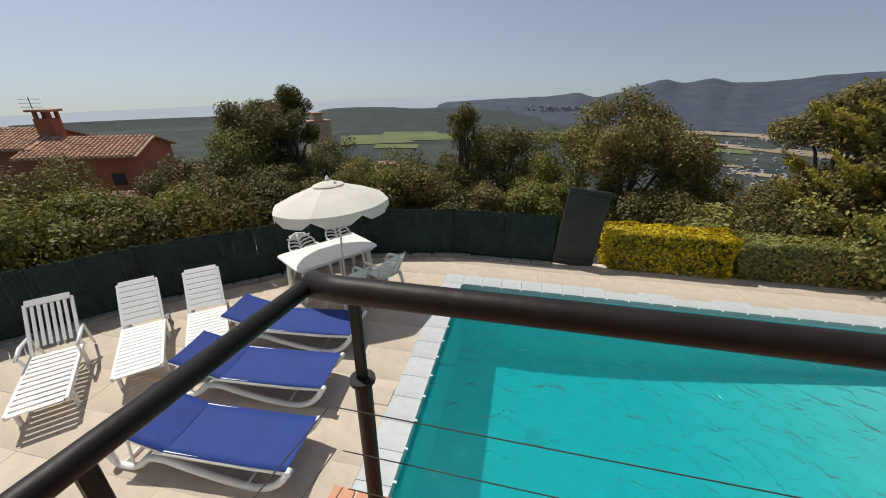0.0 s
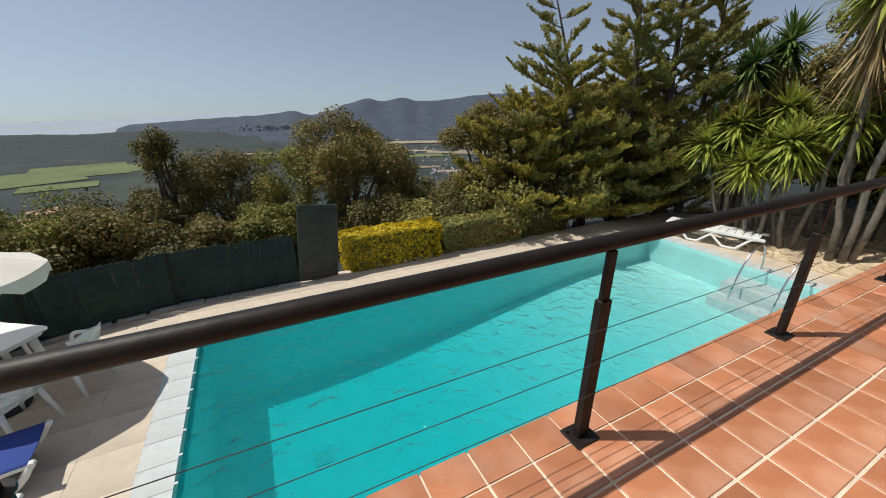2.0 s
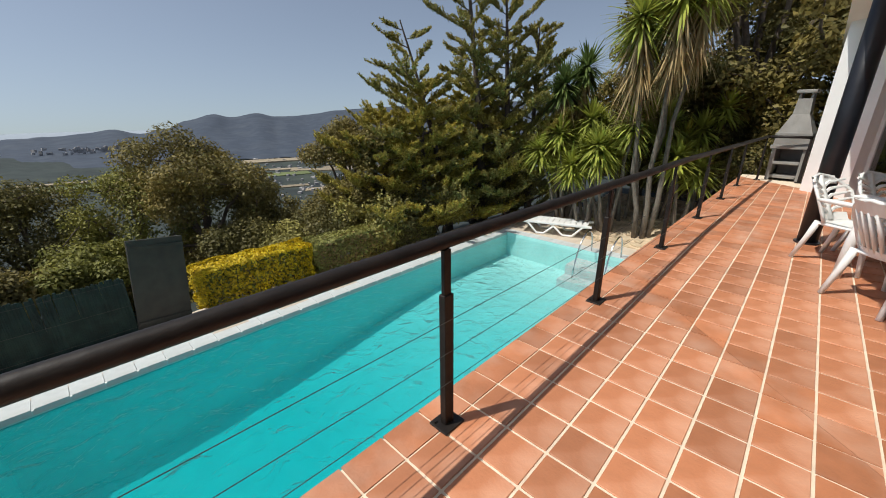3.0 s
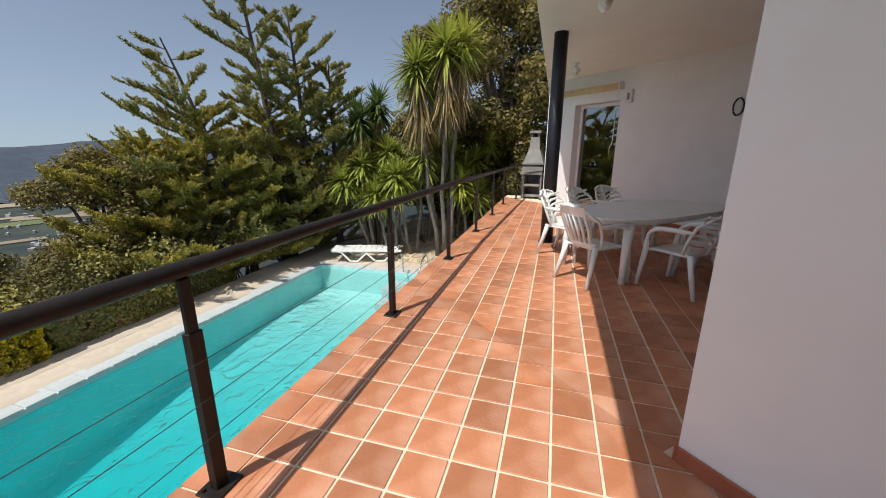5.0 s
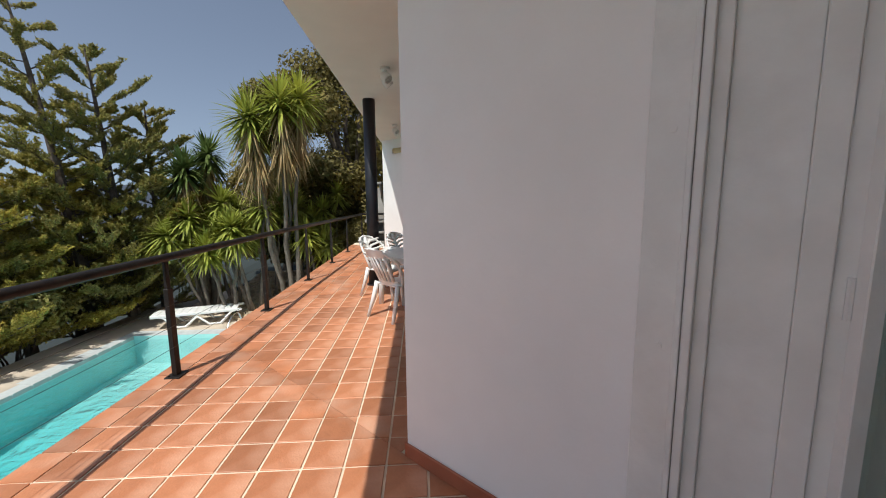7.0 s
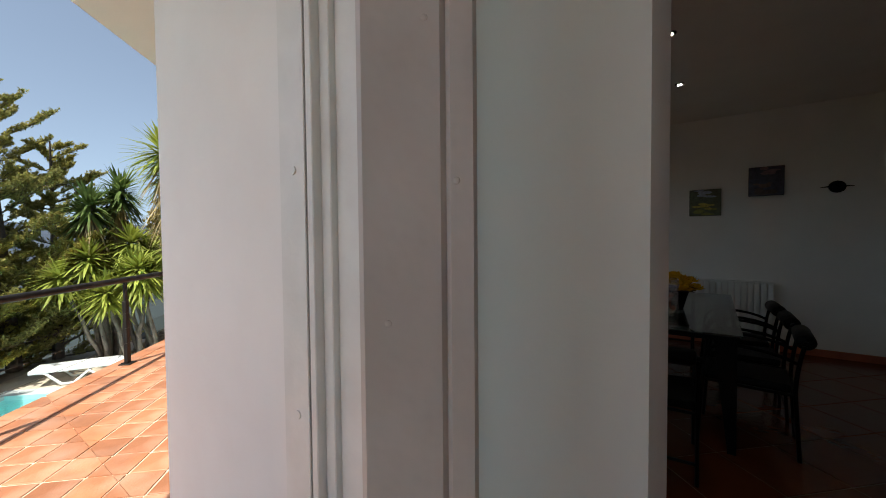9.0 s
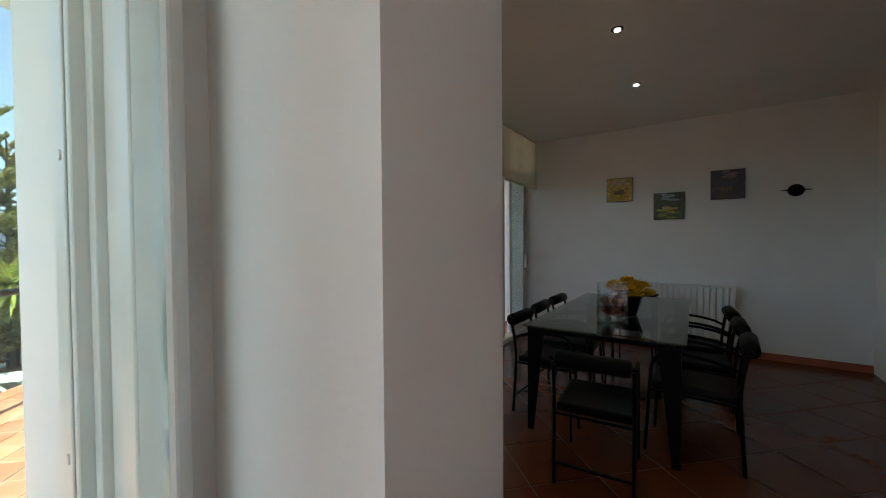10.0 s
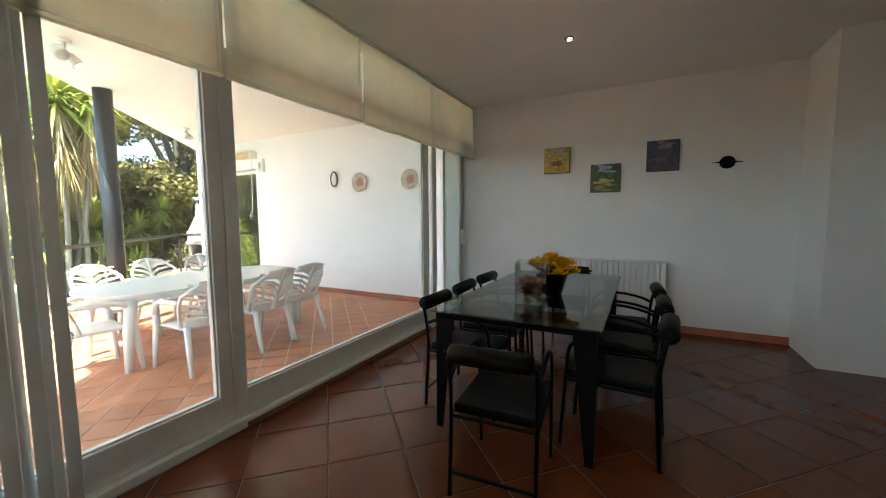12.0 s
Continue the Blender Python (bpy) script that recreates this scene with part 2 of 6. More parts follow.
def tube(bm, pts, radii, seg=8, caps=True):
    """A round bar along points."""
    pts = [Vector(p) for p in pts]
    if not hasattr(radii, "__len__"):
        radii = [radii] * len(pts)
    rings = []
    ref = Vector((0, 0, 1))
    for i, p in enumerate(pts):
        d = (pts[min(i + 1, len(pts) - 1)] - pts[max(i - 1, 0)]).normalized()
        a = ref if abs(d.dot(ref)) < 0.95 else Vector((1, 0, 0))
        s = d.cross(a).normalized(); t = s.cross(d)
        rings.append([bm.verts.new(p + radii[i] * (math.cos(k * math.tau / seg) * s + math.sin(k * math.tau / seg) * t)) for k in range(seg)])
    for a, b in zip(rings, rings[1:]):
        for k in range(seg):
            bm.faces.new((a[k], a[(k + 1) % seg], b[(k + 1) % seg], b[k]))
    if caps:
        bm.faces.new(rings[0][::-1]); bm.faces.new(rings[-1])
    return bm


def bar(pts, radii, seg=8):
    return tube(bmesh.new(), pts, radii, seg)


def arc(p0, p1, p2, n=8):
    """Points on a soft bend through three control points."""
    p0, p1, p2 = Vector(p0), Vector(p1), Vector(p2)
    return [(1 - t) ** 2 * p0 + 2 * t * (1 - t) * p1 + t * t * p2 for t in [i / n for i in range(n + 1)]]


def lathe(profile, seg=20):
    """A turned body from (radius, height) pairs."""
    bm = bmesh.new()
    rings = [[bm.verts.new((r * math.cos(k * math.tau / seg), r * math.sin(k * math.tau / seg), z)) for k in range(seg)] for r, z in profile]
    for a, b in zip(rings, rings[1:]):
        for k in range(seg):
            bm.faces.new((a[k], a[(k + 1) % seg], b[(k + 1) % seg], b[k]))
    bm.faces.new(rings[0][::-1]); bm.faces.new(rings[-1])
    return bm


def sheet_prism(outline, z0, z1):
    """An upright prism over a plan outline, anticlockwise."""
    bm = bmesh.new()
    a = [bm.verts.new((x, y, z0)) for x, y in outline]
    b = [bm.verts.new((x, y, z1)) for x, y in outline]
    bm.faces.new(a[::-1]); bm.faces.new(b)
    for i in range(len(a)):
        j = (i + 1) % len(a)
        bm.faces.new((a[i], a[j], b[j], b[i]))
    bmesh.ops.recalc_face_normals(bm, faces=bm.faces)
    return bm


def raw_mesh(name, verts, faces, material, parent=None, label="", smooth=False, m=None):
    me = bpy.data.meshes.new(name)
    me.from_pydata([tuple(v) for v in verts], [], faces)
    me.materials.append(material)
    if smooth:
        me.polygons.foreach_set("use_smooth", [True] * len(me.polygons))
    ob = new(name, me)
    if parent:
        ob.parent = parent
    if m is not None:
        ob.matrix_basis = m
    return tagged(ob, label)


def leaf_cloud(name, centres, normals, size, material, parent, rng, slim=0.55, label=""):
    """Many single leaves: kite-shaped quads lying roughly along the given normals."""
    n = len(centres)
    nor = normals + rng.normal(0, 0.75, (n, 3)); nor /= np.linalg.norm(nor, axis=1, keepdims=True)
    a = np.cross(nor, rng.normal(0, 1, (n, 3))); a /= np.linalg.norm(a, axis=1, keepdims=True)
    b = np.cross(nor, a)
    s = size * rng.uniform(0.6, 1.35, (n, 1))
    v = np.empty((n, 4, 3))
    v[:, 0], v[:, 1], v[:, 2], v[:, 3] = centres - a * s, centres - b * s * slim + nor * s * 0.15, centres + a * s, centres + b * s * slim + nor * s * 0.15
    me = bpy.data.meshes.new(name)
    me.vertices.add(4 * n); me.vertices.foreach_set("co", v.ravel())
    me.loops.add(4 * n); me.loops.foreach_set("vertex_index", np.arange(4 * n))
    me.polygons.add(n); me.polygons.foreach_set("loop_start", np.arange(0, 4 * n, 4)); me.polygons.foreach_set("loop_total", np.full(n, 4))
    me.materials.append(material)
    me.update(calc_edges=True)
    ob = new(name, me)
    ob.parent = parent
    return tagged(ob, label)

# ---------------------------------------------------------------- terrace, 25 cm tiles
TX0, TX1, TY1 = -0.42, 13.1, 0.69
terrace = structure("terrace_slab", sheet_prism([(TX0, -9.0), (TX1, -9.0), (TX1, TY1 - .01), (TX0, TY1 - .01)], -0.35, -0.006), GROUT, "tan mortar bed and concrete slab of a raised terrace")
structure("terrace_wall", boxes((TX0 + .03, TX1 - .03, 0.42, TY1 - .05, -4.5, -0.352), (TX0 + .03, TX0 + .25, -9, 0.415, -2.4, -0.352)), WHITEWALL, "white rendered retaining wall under the terrace edge")

# ---------------------------------------------------------------- house walls (local house axes)
GU, GV, WU, WT = 2.68, 0.66, 8.2, 0.31         # door wall, glass front, long back wall, thickness
CZ = 3.02
# the wall past v -2.16 is unseen, set this close to shade the near jamb
structure("wall_door_side", boxes((GU, GU + WT, -1.33, GV, -.002, CZ), (GU, GU + WT, -8.5, -2.16, -.002, CZ), (GU, GU + WT, -2.16, -1.33, 2.42, CZ)), WHITEWALL, "white rendered house wall beside the open terrace door", HOUSE)
structure("wall_back", boxes((WU, WU + .3, -3.2, 5.42, -.002, CZ), (WU, WU + .3, 6.62, 7.5, -.002, CZ), (WU, WU + .3, 5.42, 6.62, 2.44, CZ)), WHITEWALL, "long white wall with pictures inside and plates outside", HOUSE)
structure("wall_return", boxes((7.5, 8.5, -3.5, -3.2, -.002, CZ), (7.5, 7.8, -8.5, -3.5, -.002, CZ)), WHITEWALL, "white inner wall stepping forward beside the dining room", HOUSE)
# unseen; added to keep western light off the door leaf and reveal
structure("wall_side", boxes((-.75, -.45, -9, -1.6, -2.4, CZ - .003)), WHITEWALL, "added unseen white wall shading the terrace end by the door")
structure("wall_far", boxes((GU, 7.8, -8.8, -8.5, -.002, CZ)), WHITEWALL, "plain white end wall of the room", HOUSE)
structure("wall_wing", boxes((WU + .3, 14, 7.2, 7.5, -.002, CZ), (WU + .3, 14, -3.5, -3.2, -.002, CZ), (13.7, 14, -3.2, 7.2, -.002, CZ)), WHITEWALL, "plain white walls of the neighbouring wing", HOUSE)
structure("ceiling", boxes((GU + WT, WU, -8.5, GV - .121, CZ - .03, CZ - .006)), CEILWHITE, "white painted plaster ceiling of the dining room", HOUSE)
EY = -0.44
structure("roof_overhang", boxes((-4.5, 16, -13, EY, CZ, CZ + .35), bevel=.01), CEILWHITE, "broad white roof overhang above the terrace")
structure("baseboard", boxes((WU - .014, WU, GV + .13, 5.40, 0, .085), (GU - .014, GU, -.56, GV, 0, .085), (GU - .014, GU + .6, GV, GV + .014, 0, .085), (WU - .014, WU, -3.2, GV - .13, 0, .085), bevel=.004), SKIRT, "terracotta tile skirting along the white walls", HOUSE)

# ---------------------------------------------------------------- pool, deck
DZ = -2.1                                      # deck level
PX0, PX1, PY0, PY1 = -0.78, 10.45, 0.70, 6.12
def pool_depth(x):
    f = min(1, max(0, (x - .3) / 8.6))
    return DZ - 0.15 - (1.40 - 0.78 * f * f * (3 - 2 * f))
bm = bmesh.new()
xs = [PX0 + (PX1 - PX0) * k / 24 for k in range(25)]
rows = [[bm.verts.new((x, y, pool_depth(x))) for x in xs] for y in (PY0, PY1)]
top = [[bm.verts.new((x, y, DZ - .004)) for x in xs] for y in (PY0, PY1)]
for i in range(len(xs) - 1):
    bm.faces.new((rows[0][i], rows[0][i + 1], rows[1][i + 1], rows[1][i]))
    bm.faces.new((rows[1][i], rows[1][i + 1], top[1][i + 1], top[1][i]))
    bm.faces.new((rows[0][i + 1], rows[0][i], top[0][i], top[0][i + 1]))
for i in (0, -1):
    bm.faces.new((rows[0][i], rows[1][i], top[1][i], top[0][i]))
bmesh.ops.recalc_face_normals(bm, faces=bm.faces)
bmesh.ops.reverse_faces(bm, faces=bm.faces)
structure("pool_basin", bm, POOLTILE, "turquoise mosaic swimming pool basin with a sloping floor")
bm = bmesh.new()
bmesh.ops.create_grid(bm, x_segments=2, y_segments=2, size=1)
for v in bm.verts:
    v.co = Vector((PX0 + (v.co.x + 1) / 2 * (PX1 - PX0), PY0 + (v.co.y + 1) / 2 * (PY1 - PY0), DZ - .11))
tagged(structure("water", bm, WATER, "clear rippled turquoise pool water"), category="water")
structure("deck", boxes((-9.2, PX0 - .37, -9, 7.6, DZ - .3, DZ - .03), (PX0 - .37, TX0 + .02, -9, PY0 - .02, DZ - .3, DZ - .03), (PX0 - .37, 15.5, PY1 + .37, 7.6, DZ - .3, DZ - .03), (PX1 + .37, 15.5, TY1, PY1 + .37, DZ - .3, DZ - .03)), GROUT, "mortar bed of the pool deck")
# coping stones along the pool edge
coping = thing("pool_coping", "pale blue coping tiles along the pool edge", "coping", kind="structure")
def slab_mesh(name, sx, sy, sz, material, bev=.006):
    b = boxes((-sx / 2, sx / 2, -sy / 2, sy / 2, -sz, 0), bevel=bev)
    me = bpy.data.meshes.new(name); b.to_mesh(me); b.free(); me.materials.append(material)
    return me
cop = slab_mesh("coping_tile", .3692, .365, .09, COPING, .0015)
def place(name, me, parent, x, y, z, rz=0.0, tilt=0.0):
    o = new(name, me); o.parent = parent
    o.matrix_basis = pose(x, y, z, random.uniform(-tilt, tilt), random.uniform(-tilt, tilt), rz)
    return o
n = int((PX1 - PX0) / .37)
for i in range(n + 2):
    place("coping_tile", cop, coping, PX0 - .185 + .37 * i * (PX1 - PX0 + .37) / (.37 * (n + 1)), PY1 + .18, DZ)
n = int((PY1 - PY0) / .37)
for i in range(n + 1):
    for x in (PX0 - .185, PX1 + .185):
        place("coping_tile", cop, coping, x, PY1 - .19 - .37 * i, DZ)
deckset = thing("deck_paving", "worn beige stone paving of the pool deck", "paving", kind="structure")
dk = slab_mesh("paving_slab", .5985, .5985, .05, DECK, .0012)
for i in range(14):
    for j in range(13):
        x, y = PX0 - .37 - .30 - .6 * i, 7.28 - .6 * j
        place("paving_slab", dk, deckset, x, y, DZ + random.uniform(-.002, .002))
for i in range(26):
    for j in range(2):
        x, y = PX0 - .37 + .30 + .6 * i, 7.28 - .6 * j
        place("paving_slab", dk, deckset, x, y, DZ + random.uniform(-.002, .002))
for i in range(2):
    for j in range(9):
        place("paving_slab", dk, deckset, PX1 + .37 + .3 + .6 * i, 6.08 - .6 * j, DZ + random.uniform(-.002, .002))

# ---------------------------------------------------------------- hillside, valley, sea
def ground_z(x, y):
    """Hillside falling from the garden to the valley."""
    d = max(0.0, y - 7.4, -x - 9.0) 
    side = max(0.0, x - 14) * 0.05
    z = -2.28 - 0.30 * d + side * (1 if d < 20 else 0)
    if d > 60:
        z = max(-185.0, -20.3 - (d - 60) * 0.26)
    return z
bm = bmesh.new()
lin = [-4900, -3600, -2400, -1500, -900, -500, -260, -140, -80, -50, -35, -25, -18, -13, -9.3, -5, 0, 5, 10, 13, 15.6, 20, 26, 34, 50, 80, 140, 260, 500, 900, 1500, 2400, 3600, 4900]
liny = [-900, -300, -100, -40, -15, -9.1, -4, 0, 4, 7.55, 7.7, 10, 13, 17, 22, 28, 36, 48, 62, 85, 130, 200, 300, 450, 600, 800, 1100, 1600, 2200, 3000, 4000, 4600]
grid = {}
for i, x in enumerate(lin):
    for j, y in enumerate(liny):
        z = ground_z(x, y)
        far = math.hypot(x, y)
        if far > 2200:                               # the land sinks out of sight towards the sea
            z -= (far - 2200) * .09
        elif y > 200:
            z += 6 * noise.noise((x / 260, y / 260, 0)) * min(1, (y - 200) / 400)
        elif y > 14:
            z += 0.8 * noise.noise((x / 9, y / 9, 3))
        if -9.3 < x < 15.6 and -9.1 < y < 7.7:
            z = -4.6
        grid[i, j] = bm.verts.new((x, y, z))
for i in range(len(lin) - 1):
    for j in range(len(liny) - 1):
        bm.faces.new((grid[i, j], grid[i + 1, j], grid[i + 1, j + 1], grid[i, j + 1]))
VALLEY = mat("valley_ground", (0.022, 0.031, 0.029), 0.95, var=0.35, scale=0.012, bump=0, stain=(0.055, 0.066, 0.042), stain_amount=0.7, stain_scale=0.006)
structure("ground", bm, VALLEY, "dry scrubby hillside falling to a wide green valley")

# ---------------------------------------------------------------- distance
def ridge(name, yaw0, yaw1, dist, rises, near, base, material, label, steps=60, rough=4.0):
    """A hill range on an arc round the place: its crest at even steps, in degrees above the eye's level; its foot lies at a nearer distance."""
    bm = bmesh.new()
    prev = None
    for i in range(steps + 1):
        f = i / steps
        yaw = radians(yaw0 + (yaw1 - yaw0) * f)
        k = f * (len(rises) - 1); a = min(int(k), len(rises) - 2); w = k - a; w = w * w * (3 - 2 * w)
        h = 1.4 + dist * math.tan(radians(rises[a] * (1 - w) + rises[a + 1] * w)) + rough * noise.noise((yaw * 60, 0.3, dist))
        d = Vector((-math.sin(yaw), math.cos(yaw), 0))
        col = []
        for r in (0, .06, .15, .3, .45, .6, .8, 1):
            fold = 1 + .05 * noise.noise((yaw * 22, r * 2.5, dist)) * min(1, r * 6)
            col.append(bm.verts.new(d * (dist + (near - dist) * r) * fold + Vector((0, 0, base + (h - base) * (1 - r) ** 1.25 + 10 * noise.noise((yaw * 45, r * 7, dist)) * r * (1 - r) * 4))))
        col.insert(0, bm.verts.new(d * (dist + 250) + Vector((0, 0, base))))
        if prev:
            for p, q, r, s in zip(prev, col, col[1:], prev[1:]):
                bm.faces.new((p, q, r, s))
        prev = col
    bmesh.ops.recalc_face_normals(bm, faces=bm.faces)
    return tagged(mesh_ob(name, bm, material, None, label, True), kind="structure", category="backdrop")

SEA = mat("sea_painted_haze", (0.29, 0.33, 0.375), 0.95, var=0.03, scale=0.002, bump=0)
# far ranges: aerial haze is painted into this blue-grey base colour
HILLFAR = mat("far_hill_painted_haze", (0.040, 0.053, 0.077), 0.95, var=0.12, scale=0.02, bump=0, stain=(0.075, 0.088, 0.105), stain_amount=0.5, stain_scale=0.01)
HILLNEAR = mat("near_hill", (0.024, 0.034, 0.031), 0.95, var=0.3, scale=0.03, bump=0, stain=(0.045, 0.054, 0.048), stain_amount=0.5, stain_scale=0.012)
FIELD = mat("field", (0.105, 0.125, 0.045), 0.95, var=0.2, scale=0.01, bump=0, island=0.15)
ridge("backdrop_mountains", 14, -76, 3600, [-3.3, -2.45, -2.3, -2.15, -2.0, -1.85, -1.75, -1.5, -1.12, -1.7, -1.2, -.25, .42, .03, .5, .08, .12, .4, .75, .95, 1.05, 1.2, 1.4, 1.6, 1.7, 1.8, 1.9, 1.9, 1.8, 1.7, 1.7, 1.6, 1.5, 1.4, 1.3, 1.0, .6], 2050, -188, HILLFAR, "wooded mountains across the valley, haze painted in as blue-grey", 180, 7)
ridge("backdrop_headland", 59, 37, 3300, [-5.0, -4.5, -4.0, -4.2, -4.3, -4.15, -4.1, -4.0, -4.0, -3.95, -4.0, -4.8], 2500, -240, HILLFAR, "long headland beside the sea, with painted-in haze", 60, 4)
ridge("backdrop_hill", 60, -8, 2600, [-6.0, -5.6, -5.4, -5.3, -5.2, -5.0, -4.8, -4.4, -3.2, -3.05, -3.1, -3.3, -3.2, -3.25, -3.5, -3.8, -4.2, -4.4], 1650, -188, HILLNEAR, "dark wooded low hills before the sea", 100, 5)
# the sea, out to its horizon; its haze is painted into the base colour
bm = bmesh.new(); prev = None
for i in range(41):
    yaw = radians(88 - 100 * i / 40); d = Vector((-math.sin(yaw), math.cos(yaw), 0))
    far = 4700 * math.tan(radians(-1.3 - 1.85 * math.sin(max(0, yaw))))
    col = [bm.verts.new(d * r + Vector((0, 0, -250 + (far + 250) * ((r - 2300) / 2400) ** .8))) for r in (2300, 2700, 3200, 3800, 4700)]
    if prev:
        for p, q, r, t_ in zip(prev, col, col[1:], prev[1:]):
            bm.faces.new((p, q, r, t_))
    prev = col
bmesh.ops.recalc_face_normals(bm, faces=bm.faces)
tagged(mesh_ob("backdrop_sea", bm, SEA, None, "pale blue sea on the horizon, haze painted into its colour", True), kind="structure", category="water")
rng = np.random.default_rng(5)
STRAW = mat("straw_field", (0.26, 0.21, 0.14), 0.95, var=0.2, scale=0.01, bump=0, island=0.2)
def field_set(name, material, label, rows):
    """Flat field strips in the valley: bearing, distance, half width, half depth."""
    bm = bmesh.new()
    for yaw, d, w, l in rows:
        a = radians(yaw)
        box(bm, -w, w, -l, l, -30, 0, m=pose(-math.sin(a) * d, math.cos(a) * d, -183.5 + rng.uniform(0, 2), 0, 0, yaw + rng.uniform(-8, 8)))
    tagged(mesh_ob(name, bm, material, None, label), kind="stuff", category="fields")
field_set("backdrop_fields", FIELD, "pale green fields in the valley", [(22, 1420, 120, 120), (17, 1500, 110, 130), (12.5, 1480, 90, 90), (19, 1240, 70, 40), (6, 1450, 90, 60), (-2, 1500, 110, 50), (-24, 1420, 70, 40)])
field_set("backdrop_dry_fields", STRAW, "dry straw-coloured fields in the valley", [(-21, 1900, 80, 60), (-25.5, 1920, 90, 60), (-30, 1850, 90, 60), (-23, 1560, 80, 22), (-27, 1500, 70, 25), (-24.5, 1150, 40, 16), (-28, 1080, 40, 20), (-33, 1500, 120, 60), (0, 1620, 80, 18), (-6, 1640, 70, 14)])
bm = bmesh.new()
WHITEFAR = mat("far_house", (0.36, 0.34, 0.33), 0.9, var=0.1, scale=0.1, bump=0, island=0.25)
for i in range(300):
    yaw, rise, d = rng.normal(-6, 3.2), rng.normal(-3.2, .16), 2620
    if i % 2 == 0:
        yaw, rise = rng.uniform(-33, -20), -rng.uniform(5.3, 11.5)
        d = 184 / math.tan(radians(-rise))
    a, s_ = radians(yaw), rng.uniform(4, 9) * (d / 2620) ** .6
    box(bm, -s_, s_, -s_ * .6, s_ * .6, -6, s_ * .6, m=pose(-math.sin(a) * d, math.cos(a) * d, 1.4 + d * math.tan(radians(rise)), 0, 0, rng.uniform(0, 180)))
tagged(mesh_ob("backdrop_villages", bm, WHITEFAR, None, "tiny pale houses of far villages"), kind="stuff", category="village")

# ---------------------------------------------------------------- plants
def spread(rng, n, centre, radii, shell=0.55):
    """Points in a lumpy ellipsoid, most near its skin, with outward normals."""
    d = rng.normal(0, 1, (n, 3)); d /= np.linalg.norm(d, axis=1, keepdims=True)
    r = rng.uniform(shell, 1.0, (n, 1)) ** 0.7
    return np.asarray(centre) + d * r * np.asarray(radii), d


def limb_pts(rng, a, b, n=5, wob=0.12):
    a, b = np.asarray(a, float), np.asarray(b, float)
    L = np.linalg.norm(b - a)
    return [tuple(a + (b - a) * k / n + (rng.normal(0, wob * L / n, 3) if 0 < k < n else 0)) for k in range(n + 1)]


def oak(x, y, base, top, width, seed, material, leaves=9000, lean=(0, 0), label="", size=0.046, airy=0.35, low=0.25, category="tree"):
    """A tree with a forked trunk and a crown of leaf clumps with gaps."""
    rng = np.random.default_rng(seed)
    t = thing("tree", label or "dusty green evergreen oak on the slope", category, pose(x, y, base), group="trees on the slope")
    h = top - base
    bm = bmesh.new()
    fork = (lean[0] * .3, lean[1] * .3, h * .32)
    tube(bm, limb_pts(rng, (0, 0, -.6), fork), [h * .035, h * .03, h * .028, h * .025, h * .024, h * .02], 7)
    clumps = []
    nl = 13 if h > 2.5 else 8
    for k in range(nl):
        a = k * 2.4 + rng.uniform(-.4, .4)
        zf = rng.uniform(low, 1.0) if k else 0.97
        rad = width * .5 * math.sqrt(max(0.05, 1 - (2 * zf - 0.95) ** 2 * .85)) * rng.uniform(.45, .95)
        if k == 0: rad *= .3
        tip = (lean[0] * zf + math.cos(a) * rad, lean[1] * zf + math.sin(a) * rad, h * zf - width * .1)
        mid = (np.asarray(fork) * .5 + np.asarray(tip) * .5) + np.array([0, 0, h * .05])
        tube(bm, limb_pts(rng, fork, mid, 3) + limb_pts(rng, mid, tip, 3)[1:], [h * .017, h * .014, h * .012, h * .010, h * .008, h * .006, h * .004], 5)
        clumps.append((tip, width * rng.uniform(.15, .27)))
        for q in range(3):
            o = np.asarray(tip) + rng.normal(0, width * .13, 3)
            o[2] = min(o[2], h - .1)
            tube(bm, limb_pts(rng, tip, o, 2), [h * .006, h * .004, h * .002], 4)
            clumps.append((o, width * rng.uniform(.09, .19)))
    part("trunk", bm, BARK, t, smooth=True)
    pts, nrm = [], []
    vol = sum(r ** 2 for _, r in clumps)
    for c, r in clumps:
        p, d = spread(rng, max(30, int(2.3 * leaves * r * r / vol * (1 - airy * rng.uniform(0, 1)))), c, (r, r, r * .78), .25)
        pts.append(p); nrm.append(d + np.array([0, 0, .5]))
    leaf_cloud("crown", np.concatenate(pts), np.concatenate(nrm), size, material, t, rng)
    return t


def bush(x, y, base, top, width, seed, material, leaves=5000, label="dense green shrub on the slope", size=0.048):
    rng = np.random.default_rng(seed)
    t = thing("shrub", label, "shrub", pose(x, y, base), group="shrubs on the slope")
    h = top - base
    bm = bmesh.new(); pts, nrm = [], []
    for k in range(9):
        a = k * 2.4 + rng.uniform(-.5, .5); rr = width * .42 * math.sqrt((k + .5) / 9)
        c = (math.cos(a) * rr, math.sin(a) * rr, h * rng.uniform(.45, .85))
        tube(bm, limb_pts(rng, (math.cos(a) * .1, math.sin(a) * .1, -.3), c, 3), [.03, .025, .018, .01], 4)
        r = width * rng.uniform(.16, .27)
        p, d = spread(rng, leaves // 9, c, (r, r, min(h * .5, r)), .3)
        pts.append(p); nrm.append(d + np.array([0, 0, .4]))
    tagged(part("stem_cluster", bm, BARK, t), kind="stuff")
    leaf_cloud("foliage", np.concatenate(pts), np.concatenate(nrm), size, material, t, rng)
    return t


